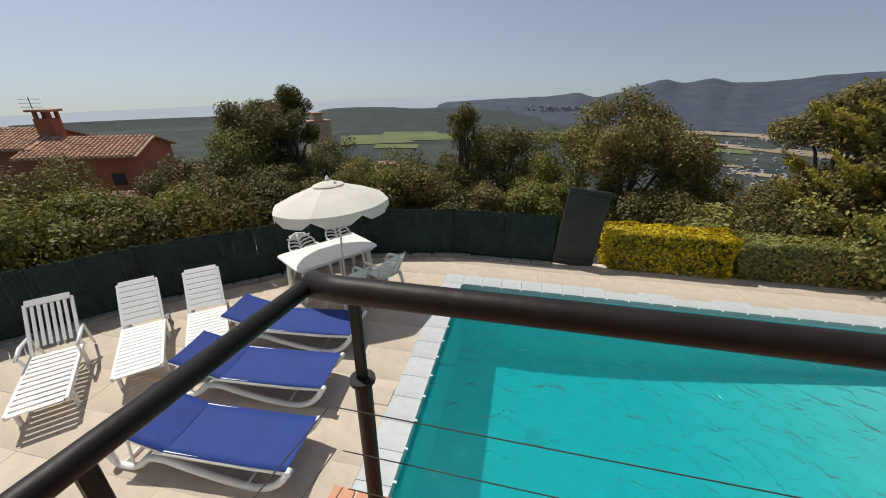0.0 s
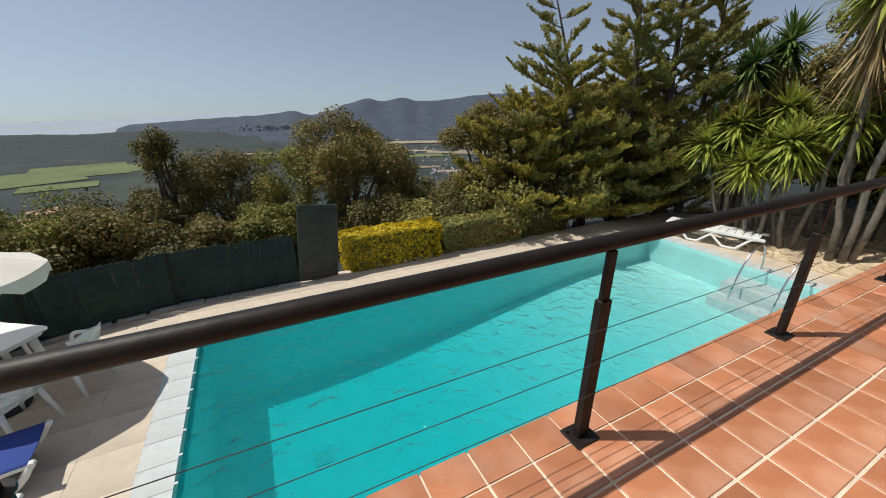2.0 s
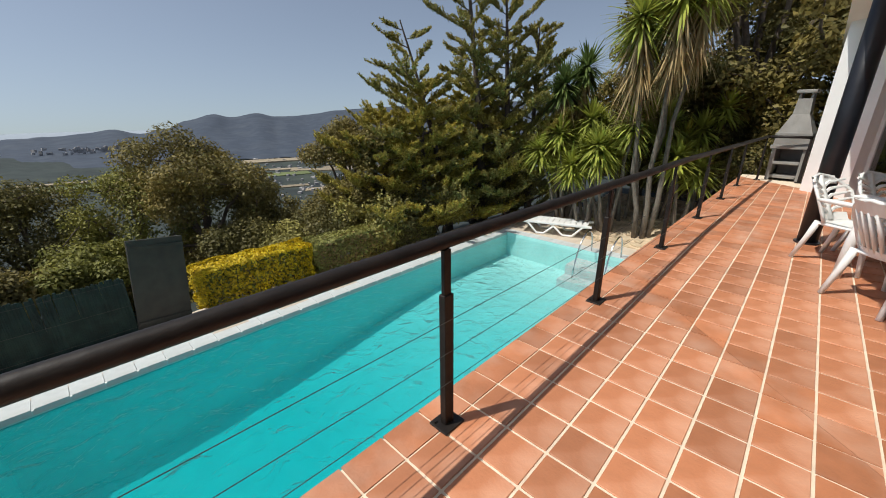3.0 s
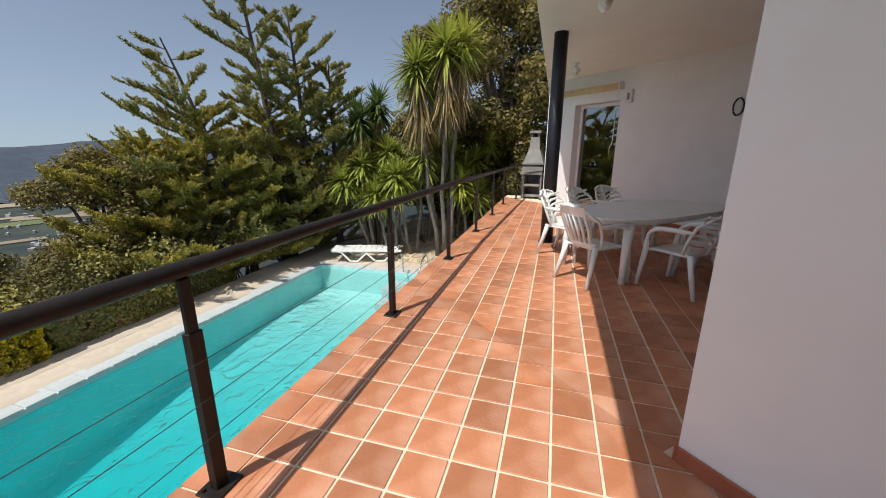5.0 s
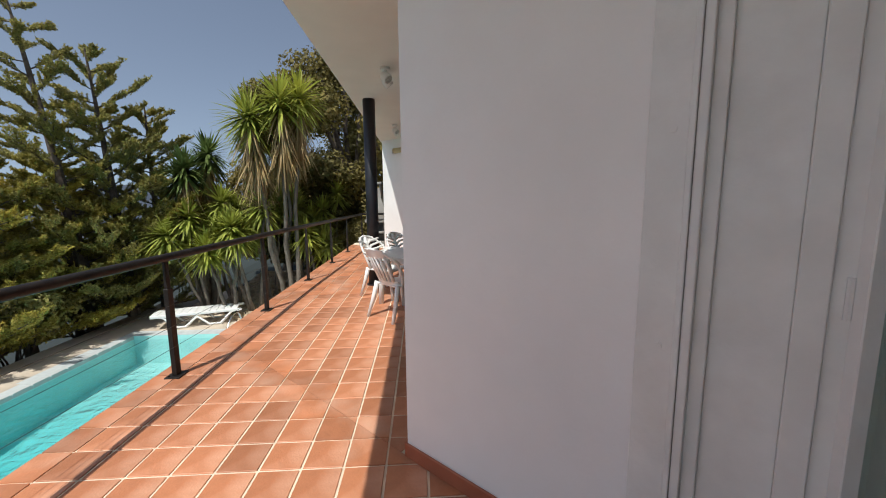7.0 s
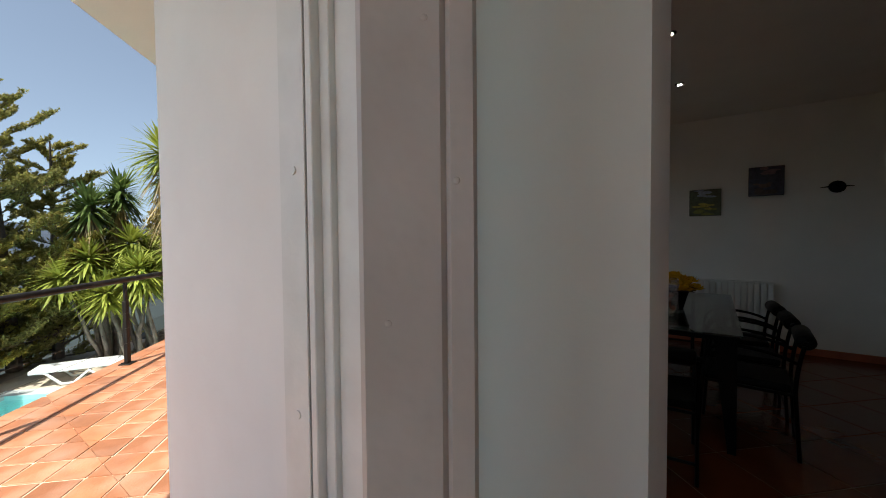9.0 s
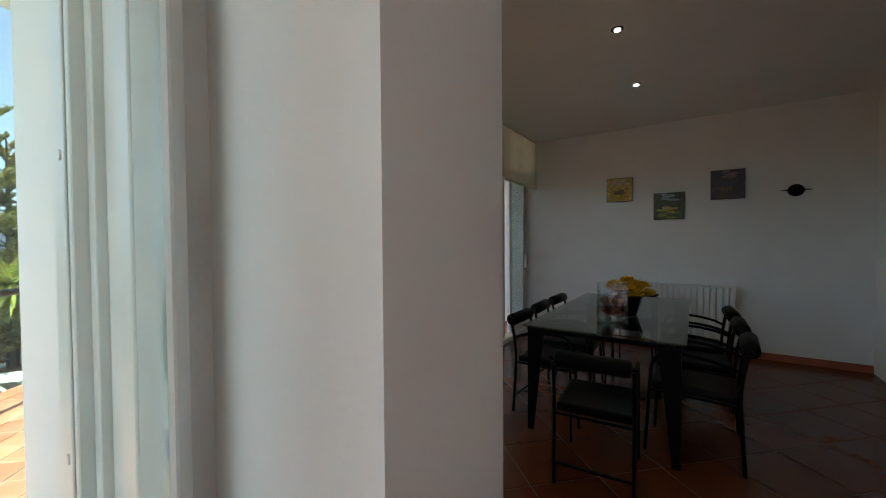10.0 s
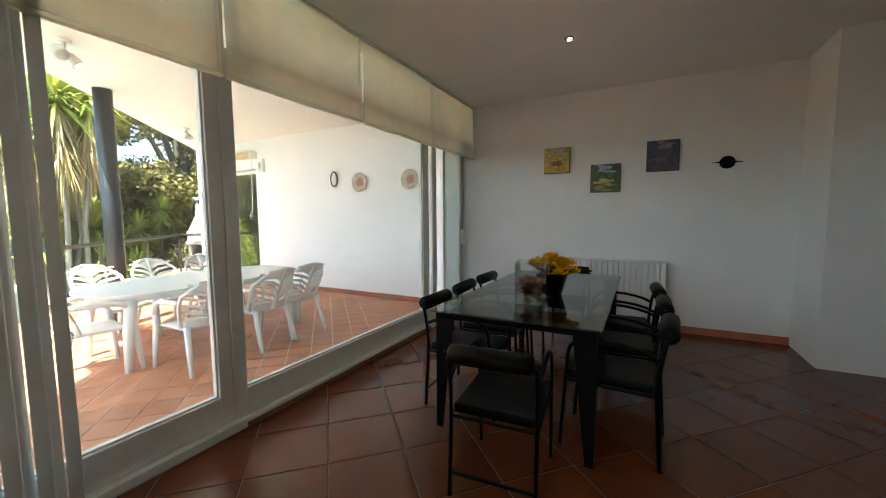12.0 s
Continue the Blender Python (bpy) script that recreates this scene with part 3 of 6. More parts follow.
def conifer(x, y, base, top, width, seed, material, lean=(0, 0), label="", dense=1.0):
    """A wind-swept cypress: long rising branches, each a feather of short twigs."""
    rng = np.random.default_rng(seed)
    t = thing("conifer", label or "feathery green conifer with rising branches", "conifer tree", pose(x, y, base), group="conifers by the pool")
    h = top - base
    bm = bmesh.new(); pts, nrm = [], []
    spine = [np.array([lean[0] * (k / 8) ** 1.5, lean[1] * (k / 8) ** 1.5, -0.5 + (h + .5) * k / 8]) for k in range(9)]
    tube(bm, [tuple(p) for p in spine], [h * .022 * (1 - k / 8.6) + .008 for k in range(9)], 7)
    wind = np.array([lean[0], lean[1], 0]) * .28
    def spray(s, tip, n, tw0):
        """Twigs set along one branch, pointing forwards and up."""
        L = float(np.linalg.norm(tip - s))
        mid = (s + tip) / 2 + np.array([0, 0, -.09 * L])
        tube(bm, [tuple(p) for p in arc(s, mid, tip, 4)], [.011 * L + .006, .008 * L + .005, .006 * L + .004, .006, .003], 4, False)
        ax = (tip - s) / L; side = np.cross(ax, (0, 0, 1.0)); side /= np.linalg.norm(side) + 1e-6; up = np.cross(side, ax)
        for q in range(n):
            u = .15 + .85 * (q + rng.uniform(0, 1)) / n
            b0 = s * (1 - u) ** 2 + 2 * u * (1 - u) * mid + u * u * tip
            tw = tw0 * (1.15 - .75 * u) * rng.uniform(.55, 1.35)
            d = ax * 1.2 + side * (.75 if q % 2 else -.75) * rng.uniform(.2, 1.1) + up * rng.uniform(-.1, .75) + np.array([0, 0, .25]); d /= np.linalg.norm(d)
            m_ = max(9, int(105 * tw))
            w = rng.uniform(0, 1, (m_, 1))
            pts.append(b0 + d * tw * w + rng.normal(0, .017, (m_, 3)) * (1.3 - w))
            nrm.append(np.cross(d, rng.normal(0, 1, (m_, 3))))
    nb = int(64 * dense)
    for k in range(nb):
        f = 0.08 + 0.90 * ((k + .5) / nb)
        i = min(int(f * 8), 7); s = spine[i] + (spine[i + 1] - spine[i]) * (f * 8 - i)
        a = k * 2.399 + rng.uniform(-.3, .3)
        L = width * .5 * (1 - f) ** .55 * rng.uniform(.5, 1.35) + .25
        tip = s + np.array([math.cos(a) * L, math.sin(a) * L, rng.uniform(.22, .75) * L]) + wind * L * rng.uniform(.5, 1.2)
        spray(s, tip, int(12 + 15 * L), .15 + .13 * L)
        for q in range(2 + int(L * 1.6)):          # side branches
            u = rng.uniform(.3, .85); b0 = s + (tip - s) * u - np.array([0, 0, .05 * L])
            d = (tip - s) / np.linalg.norm(tip - s); sd = np.cross(d, (0, 0, 1.0)) * (1 if q % 2 else -1)
            l2 = L * (1 - u * .75) * rng.uniform(.35, .6)
            spray(b0, b0 + (d + sd * rng.uniform(.35, .8) + np.array([0, 0, rng.uniform(0, .3)])) * l2, int(7 + 12 * l2), .13 + .10 * L)
    part("trunk", bm, BARK, t)
    leaf_cloud("foliage", np.concatenate(pts), np.concatenate(nrm), .044, material, t, rng, .26)
    return t


def rosette(rng, c, n, length, up, droop, V, F, width=.036):
    """Sword leaves round a point."""
    for k in range(n):
        a = k * 2.399 + rng.uniform(-.2, .2)
        e = up[0] + (up[1] - up[0]) * ((k + .5) / n) + rng.normal(0, .08)
        d = np.array([math.cos(a) * math.cos(e), math.sin(a) * math.cos(e), math.sin(e)])
        s = np.array([-math.sin(a), math.cos(a), 0]) * width * rng.uniform(.8, 1.2)
        L = length * rng.uniform(.7, 1.15); dr = droop * rng.uniform(.3, 1.3) * L
        p = [np.asarray(c) + d * L * f + np.array([0, 0, -dr * f * f]) for f in (0.03, .35, .7, 1.0)]
        i = len(V)
        V += [p[0] - s * .5, p[0] + s * .5, p[1] - s, p[1] + s, p[2] - s * .75, p[2] + s * .75, p[3]]
        F += [(i, i + 1, i + 3, i + 2), (i + 2, i + 3, i + 5, i + 4), (i + 4, i + 5, i + 6)]


def yucca(x, y, base, heads, seed, material, label="", length=.6, skirt=False, trunk_r=.09, leaves=70):
    """Leaning trunks, each with a rosette of sword leaves on top; heads: (dx, dy, z above base)."""
    rng = np.random.default_rng(seed)
    t = thing("yucca", label or "tall yucca with spiky green leaf heads", "yucca", pose(x, y, base), group="yuccas by the pool")
    for dx, dy, h in heads:
        pts = limb_pts(rng, (dx * .25, dy * .25, -.4), (dx, dy, h), 6, .05)
        part("trunk", bar(pts, [trunk_r * 1.3, trunk_r * 1.1, trunk_r, trunk_r * .9, trunk_r * .85, trunk_r * .8, trunk_r * .7], 8), BARKGREY, t, smooth=True)
        V, F = [], []
        rosette(rng, (dx, dy, h), leaves, length, (-.55, 1.45), .28, V, F)
        rosette(rng, (dx, dy, h - .22), leaves // 2, length * .95, (-.7, .5), .4, V, F)
        raw_mesh("leaf_head", V, F, material, t)
        if skirt:
            V, F = [], []
            for z in (.25, .5, .75, 1.0, 1.25):
                f = 1 - z / h
                c = np.array([dx * (.25 + .75 * f), dy * (.25 + .75 * f), h - z])
                rosette(rng, c, 34, length * 1.05, (-1.45, -.75), .35, V, F, .022)
            raw_mesh("dead_leaf_skirt", V, F, DEADLEAF, t, "hanging dry tan leaves")
    return t


def hedge(x0, x1, y0, y1, z0, z1, seed, material, label, second=None, leaves=9000):
    rng = np.random.default_rng(seed)
    t = thing("hedge", label, "hedge", pose((x0 + x1) / 2, (y0 + y1) / 2, z0), group="clipped hedges by the pool")
    sx, sy, h = (x1 - x0) / 2, (y1 - y0) / 2, z1 - z0
    bm = bmesh.new()
    for k in range(9):
        a = -sx * .85 + 1.7 * sx * k / 8
        tube(bm, limb_pts(rng, (a, 0, -.25), (a + rng.normal(0, .1), rng.normal(0, .15), h * .8), 3), [.03, .025, .02, .01], 5)
    tagged(part("stem_cluster", bm, BARK, t), kind="stuff")
    for mtl, cnt, nm in ((material, leaves, "foliage"), (second, leaves // 2, "inner_foliage")):
        if not mtl: continue
        p = rng.uniform(-1, 1, (cnt, 3))
        ax = rng.integers(0, 3, cnt); sg = np.sign(p[np.arange(cnt), ax]); sg[ax == 2] = np.where(rng.uniform(0, 1, (ax == 2).sum()) < .8, 1, -1)
        p[np.arange(cnt), ax] = sg * rng.uniform(.82, 1.0, cnt)
        r = np.linalg.norm(np.abs(p) ** 4, axis=1, keepdims=True) ** .25
        p = p / np.maximum(1, r)
        if nm != "foliage": p *= np.array([.97, .97, .9])
        lump = np.array([noise.noise((q[0] * sx * 2.2, q[1] * 2.5, q[2] * 2.2 + seed)) for q in p])[:, None] * .13
        c = p * (1 + lump) * np.array([sx, sy, h / 2]) + np.array([0, 0, h / 2])
        leaf_cloud(nm, c, p, .034, mtl, t, rng, .6)
    return t


def around(yaw, d):
    """A plan place at a bearing (degrees left of the far side) and distance from the terrace corner."""
    return 0.2 - math.sin(radians(yaw)) * d, -0.17 + math.cos(radians(yaw)) * d

def tree_at(yaw, d, top, width, seed, material=OAKLEAF, **k):
    x, y = around(yaw, d)
    base = ground_z(x, y)
    return oak(x, y, base, top, width, seed, material, **k)

tree_at(37, 15.5, .75, 3.6, 11, OAKDARK, leaves=22000, label="dark green evergreen oak beyond the fence")
tree_at(33.2, 14.5, 1.45, 1.9, 12, OAKDARK, leaves=9000, label="slender dark oak top beyond the fence")
tree_at(41, 14, -.1, 3.6, 13, BUSHLEAF, leaves=11000, label="bright green round tree below the fence")
tree_at(28.5, 17, -.9, 3.5, 14, OAKDARK, leaves=8000)
tree_at(9, 14.5, .75, 1.9, 15, OAKDARK, leaves=4200, airy=.7, label="thin sparse tree with bare twigs behind the fence", low=.4)
tree_at(2.5, 15, -.15, 3.6, 16, OAKDARK, leaves=14000, airy=.3, label="grey-green scrubby oak behind the fence")
tree_at(-14.5, 13.2, 1.0, 4.6, 17, OAKLEAF, leaves=30000, label="broad olive-green oak behind the golden hedge", low=.12)
tree_at(-7.5, 14, -.1, 3.4, 18, BUSHLEAF, leaves=13000, label="olive-green young oak behind the screen")
tree_at(-20.5, 14.5, -.75, 2.8, 19, OAKDARK, leaves=15000)
tree_at(-34, 12.3, 1.3, 2.8, 20, OAKLEAF, leaves=15000, label="tall ragged oak beside the conifers")
for i, (yaw, d, top, w) in enumerate([(64, 10.5, -.7, 3.2), (60, 13, -.35, 3.2), (57, 10.2, -1.0, 2.6), (52, 11, -.95, 3.0), (48, 10.5, -1.05, 2.8), (45, 13, -.6, 3.0), (70, 10, -.3, 3.2), (75, 9.5, .6, 3.0),
                                      (41, 11.5, -1.1, 2.6), (24, 12.5, -1.0, 2.6), (19, 12, -1.05, 2.6), (15.5, 13, -.9, 2.6), (21, 15.5, -1.2, 3.0), (5, 11, -1.35, 1.8), (10, 11, -1.4, 2.0), (-2, 11.5, -1.2, 2.2), (30, 12.5, -1.0, 2.4), (36, 12, -1.0, 2.4), (13, 16, -2.0, 3.2)]):
    x, y = around(yaw, d)
    bush(x, y, ground_z(x, y), top, w, 40 + i, (BUSHLEAF, OAKLEAF, OAKDARK)[i % 3], 9000)
for i, (yaw, d, top, w) in enumerate([(-18, 11, -1.35, 2.2), (-25, 10.8, -1.3, 2.2), (-31, 10.6, -1.1, 2.2), (-37, 10.8, -.8, 2.4), (-43, 11.5, -.5, 2.6), (-48, 12.5, -.6, 2.6), (-53, 14, -.4, 2.8), (-58, 15.5, -.2, 2.8)]):
    x, y = around(yaw, d)
    bush(x, y, -2.3, top, w, 70 + i, (OAKDARK, CONIFER)[i % 2], 4200, "dark shrub in the shade beside the pool")
# far woods on the slope
rng = np.random.default_rng(9)
P_, N_ = [], []
for k in range(420):
    yaw, d = radians(rng.uniform(-45, 75)), rng.uniform(30, 130)
    x, y = -math.sin(yaw) * d, math.cos(yaw) * d
    if y < 18 or abs(math.degrees(yaw) - 54) < 9 and d < 46: continue
    r = rng.uniform(1.2, 2.6)
    for q in range(4):
        p, dd = spread(rng, 170, (x + rng.normal(0, r * .5), y + rng.normal(0, r * .5), ground_z(x, y) + r * rng.uniform(.5, 1.0)), (r * .6, r * .6, r * .55), .5)
        P_.append(p); N_.append(dd)
wood = thing("far_woods", "dark scrub oak woods down the hillside", "woods", kind="stuff")
leaf_cloud("foliage", np.concatenate(P_), np.concatenate(N_), .13, OAKDARK, wood, rng)

conifer(10.2, 8.4, -2.4, 4.1, 4.6, 101, CONIFER, lean=(-1.6, .5), label="leaning feathery cedar with long arching branches", dense=.45)
conifer(11.6, 8.0, -2.4, 6.4, 4.4, 102, CONIFER, lean=(-.9, .3), label="tall feathery cedar leaning with the wind", dense=.75)
conifer(12.4, 7.5, -2.4, 5.6, 4.6, 103, CONIFER, lean=(-.5, .1))
conifer(9.2, 8.7, -2.4, 2.5, 4.8, 104, CONIFERGOLD, label="low golden-brown conifer beside the pool", dense=1.3)
conifer(13.4, 7.2, -2.4, 4.4, 4.0, 105, CONIFER)
conifer(7.7, 8.9, -2.4, 1.5, 4.0, 106, CONIFERGOLD, label="low golden-green conifer beside the hedge")
conifer(11.4, 8.3, -2.4, 2.6, 3.8, 107, CONIFERGOLD, label="bushy golden-green conifer beside the pool", dense=1.2)
yucca(12.3, 2.6, -1.6, [(-.55, .7, 5.4), (.2, -.5, 6.1), (.8, .2, 5.7), (.2, .9, 5.0), (-.3, -.1, 5.9)], 201, YUCCALEAF, "tall yucca with spiky heads and hanging dry leaves", 1.05, True, .065, 120)
yucca(12.6, 5.3, -2.0, [(-.3, .2, 4.4), (.5, -.1, 4.9), (.1, .6, 4.1), (.9, .3, 4.5)], 202, YUCCADARK, "dark yucca clump with drooping spiky heads", .9, True, .1, 130)
for i, (x, y, hs) in enumerate([(12.6, 4.4, [(-.4, .2, 2.1), (.3, 0, 2.6), (.1, .7, 1.7)]), (13.3, 3.6, [(-.3, .1, 2.4), (.4, -.3, 2.9), (.2, .5, 2.0)]), (13.9, 2.7, [(-.4, 0, 2.7), (.3, .3, 3.0), (0, -.4, 2.3)]),
                                (12.5, 5.4, [(-.2, .2, 1.9), (.3, -.2, 2.3)]), (14.6, 1.8, [(-.3, .2, 2.6), (.3, -.2, 3.2)]), (13.1, 1.9, [(-.2, .3, 1.9), (.2, -.2, 1.5)]), (12.2, 3.6, [(-.5, .4, 2.2), (.1, -.3, 2.8), (-.2, .9, 1.8)]), (12.3, 5.0, [(-.4, .3, 2.5), (.2, -.4, 2.9), (-.5, .9, 2.0)]), (11.9, 4.3, [(-.3, .4, 1.6), (.0, -.4, 2.0)])]):
    yucca(x, y, -1.55, hs, 210 + i, YUCCALEAF, "bushy yucca with bright green sword leaves", .8, False, .055, 140)
for i, (x, y, top, w) in enumerate([(16.5, 1.5, 7.5, 5.0), (18, -1.0, 8.2, 5.5), (17.5, 4.5, 6.2, 4.5), (20, 2.5, 8.0, 5.5), (17, -4, 6.5, 5), (15.6, 3.0, 3.0, 3.2)]):
    oak(x, y, -1.6, top, w, 230 + i, (OAKLEAF, OAKDARK)[i % 2], leaves=15000, label="tall shady tree behind the yuccas", low=.15, size=.085)
for i, (x, y, top, w) in enumerate([(14.8, .6, 1.2, 2.6), (15.2, -1.0, 1.6, 2.8), (16.4, 2.6, 1.0, 3.0), (15.6, -2.6, 2.0, 3.0)]):
    bush(x, y, -1.8, top, w, 250 + i, (OAKLEAF, CONIFERGOLD)[i % 2], 6000, "leafy shrub behind the barbecue")

hedge(1.95, 4.35, 7.35, 8.05, DZ - .1, DZ + .85, 301, YELLOWLEAF, "clipped golden-yellow hedge beside the pool deck", BUSHLEAF, 13000)
hedge(4.4, 6.9, 7.4, 8.1, DZ - .1, DZ + .80, 302, HEDGELEAF, "clipped green and ruddy hedge beside the pool deck", REDLEAF, 12000)
hedge(6.9, 8.6, 7.5, 8.1, DZ - .1, DZ + .70, 303, OAKDARK, "low dark green hedge in tree shade", HEDGELEAF, 8000)

# ---------------------------------------------------------------- fence and screen
fence = thing("fence", "dark green brushwood-covered garden fence", "fence")
FP = [(-9.0, .2), (-7.3, 2.7), (-6.0, 4.3), (-4.4, 5.75), (-3.05, 7.0), (-1.2, 7.42), (.95, 7.42)]
rng = np.random.default_rng(77)
for (xa, ya), (xb, yb) in zip(FP, FP[1:]):
    L = math.hypot(xb - xa, yb - ya); d = np.array([(xb - xa) / L, (yb - ya) / L]); nrm = np.array([-d[1], d[0]])
    n = max(2, int(L / .026))
    V, F = [], []
    for k in range(n):
        p = np.array([xa, ya]) + d * L * (k + .5) / n + nrm * rng.uniform(-.012, .012)
        w, top = .022, 1.07 + rng.uniform(-.02, .03); tl = rng.normal(0, .012)
        i = len(V)
        for z, o in ((0.0, 0), (top, tl)):
            for sx, sn in ((-w, 0), (0, .010), (w, 0), (0, -.010)):
                q = p + d * (sx + o) + nrm * sn
                V.append((q[0], q[1], DZ - .02 + z))
        F += [(i, i + 1, i + 5, i + 4), (i + 1, i + 2, i + 6, i + 5), (i + 2, i + 3, i + 7, i + 6), (i + 3, i, i + 4, i + 7), (i + 4, i + 5, i + 6, i + 7)]
    tagged(raw_mesh("brush_panel", V, F, FENCE, fence), kind="stuff")
    part("post", bar([(xa, ya, DZ - .2), (xa, ya, DZ + 1.08)], .022), STEEL, fence)
    for z in (.12, .55, .98):
        part("wire", bar([(xa - nrm[0] * .025, ya - nrm[1] * .025, DZ + z), (xb - nrm[0] * .025, yb - nrm[1] * .025, DZ + z)], .004, 5), WIRE, fence)
kerb = thing("kerb", "low rough stone kerb below the fence", "kerb", kind="structure")
for (xa, ya), (xb, yb) in zip(FP, FP[1:]):
    L = math.hypot(xb - xa, yb - ya); a = math.degrees(math.atan2(yb - ya, xb - xa))
    for k in range(int(L / .4)):
        f = (k + .5) / int(L / .4)
        part("kerb_stone", boxes((-.205, .205, -.05, .08, -.1, .06 + random.uniform(-.01, .01)), bevel=.015), CONCRETE, kerb, m=pose(xa + (xb - xa) * f + .12 * math.sin(radians(a)), ya + (yb - ya) * f - .12 * math.cos(radians(a)), DZ, 0, 0, a + random.uniform(-4, 4)))
screen = thing("screen_panel", "leaning grey-green board screen beside the hedge", "panel", pose(1.36, 7.40, DZ, -4, 7, 8))
part("board", boxes((-.42, .42, -.02, .02, 0, 1.62), bevel=.006), PANELGR, screen)
for z in (.1, 1.45):
    part("batten", boxes((-.42, .42, -.045, -.021, z, z + .06), bevel=.004), PANELGR, screen)

# ---------------------------------------------------------------- railing
RY, RZ = 0.52, 0.985
railing = thing("railing", "dark brown steel railing with round handrail and wires", "railing")
POSTX = [-.25] + [1.635 + 1.855 * k for k in range(6)]
def rail_post(x, y, turn=0, k=1.0):
    p = part("post", boxes((-.022 * k, .022 * k, -.012 * k, .012 * k, .5, RZ - .03), (-.03 * k, .03 * k, -.02 * k, .02 * k, .012, .74), bevel=.003), STEEL, railing, m=pose(x, y, 0, 0, 0, turn))
    part("base_plate", boxes((-.07, .07, -.06, .06, 0, .012), bevel=.002), STEEL, p)
    for sx in (-.05, .05):
        part("bolt", bar([(sx, .035, .012), (sx, .035, .024)], .009, 6), STEEL, p)
    return p
for i, x in enumerate(POSTX):
    if i:
        rail_post(x, RY)
p = part("post", bar([(0, 0, 0), (0, 0, .665)], .025, 14), STEEL, railing, "round corner post with a flat cap", m=pose(-.195, RY + .065, 0))
part("cap", bar([(0, 0, .665), (0, 0, .678)], .036, 16), STEEL, p)
part("stem", boxes((-.015, .015, -.009, .009, .67, RZ - .03), bevel=.003), STEEL, p)
rail_post(-.355, .07, 90, k=.6); rail_post(-.385, -1.75, 90, k=.6)
part("handrail", bar([(-.29, RY + .03, RZ), (-.2, RY + .02, RZ), (6, RY, RZ), (12.17, .30, RZ)], .033, 14), STEEL, railing, smooth=True)
part("handrail", bar([(-.285, RY + .045, RZ), (-.345, 0, RZ), (-.385, -1.93, RZ)], .021, 14), STEEL, railing, smooth=True)
part("handrail", bar([(12.17, .30, RZ), (12.22, -.10, RZ), (12.20, -.46, RZ)], .03, 12), STEEL, railing, smooth=True)
rail_post(12.15, .30, 0); rail_post(12.20, -.44, 90)
for z in (.28, .45, .62):
    part("wire", bar([(-.25, RY, z), (12.15, RY - .21, z)], .0019, 5), WIRE, railing)
    part("wire", bar([(-.27, RY, z), (-.345, 0, z), (-.385, -1.93, z)], .0019, 5), WIRE, railing)

# ---------------------------------------------------------------- column
col = thing("column", "slim round blue-black steel column carrying the overhang", "column", pose(6.74, -.72, 0))
part("shaft", bar([(0, 0, 0), (0, 0, CZ)], .098, 24), BLACKCOL, col, smooth=True)
part("collar", bar([(0, 0, 0), (0, 0, .02)], .125, 24), BLACKCOL, col)

# ---------------------------------------------------------------- glass front of the dining room
def frame_parts(win, x0, x1, z0, z1, y, t=.06, d=.05, glass=GLASS, m=None, sill=None):
    """A glazed sash: two stiles, two rails, a pane with a thin bead."""
    zb = sill or t
    part("stile", boxes((x0, x0 + t, y - d / 2, y + d / 2, z0, z1), bevel=.004), PAINTFRAME, win)
    part("stile", boxes((x1 - t, x1, y - d / 2, y + d / 2, z0, z1), bevel=.004), PAINTFRAME, win)
    part("top_rail", boxes((x0 + t, x1 - t, y - d / 2, y + d / 2, z1 - t, z1), bevel=.004), PAINTFRAME, win)
    part("bottom_rail", boxes((x0 + t, x1 - t, y - d / 2, y + d / 2, z0, z0 + zb), bevel=.004), PAINTFRAME, win)
    b = part("pane", boxes((x0 + t, x1 - t, y - .004, y + .004, z0 + zb, z1 - t)), glass, win)
    b.visible_shadow = False
    part("bead", boxes((x0 + t, x0 + t + .012, y - .018, y + .018, z0 + zb, z1 - t), (x1 - t - .012, x1 - t, y - .018, y + .018, z0 + zb, z1 - t), (x0 + t, x1 - t, y - .018, y + .018, z0 + zb, z0 + zb + .012), (x0 + t, x1 - t, y - .018, y + .018, z1 - t - .012, z1 - t)), PAINTFRAME, win)

def win_thing(name, label):
    return tagged(thing(name, label, "window", HOUSE), kind="structure")

w = win_thing("window_1", "white-framed fixed glass front of the dining room")
frame_parts(w, 2.99, 4.45, .06, 2.42, GV, .09, .07, sill=.19)
frame_parts(w, 4.45, 7.02, .06, 2.42, GV - .012, .09, .07, sill=.19)
for u0, u1 in ((2.99, 4.45), (4.45, 7.02), (7.02, 8.19)):
    frame_parts(w, u0, u1, 2.421, CZ - .004, GV, .06, .07)
part("sill", boxes((2.99, WU, GV - .09, GV + .06, 0, .06), bevel=.004), PAINTFRAME, w, "white bottom track of the glass front")
part("sill_track", boxes((4.5, 7.0, GV - .105, GV - .09, .0, .035)), GROUT_IN, w)
d1 = tagged(thing("door_1", "white-framed sliding glass door standing partly open", "door", HOUSE), kind="structure")
frame_parts(d1, 7.02, 7.30, .06, 2.42, GV + .0, .075, .06, sill=.19)
frame_parts(d1, 7.55, 8.19, .06, 2.42, GV + .03, .075, .05, sill=.19, glass=FROST)
part("door_handle", boxes((8.10, 8.13, GV - .05, GV - .0, 1.0, 1.22), bevel=.006), PAINTFRAME, d1)

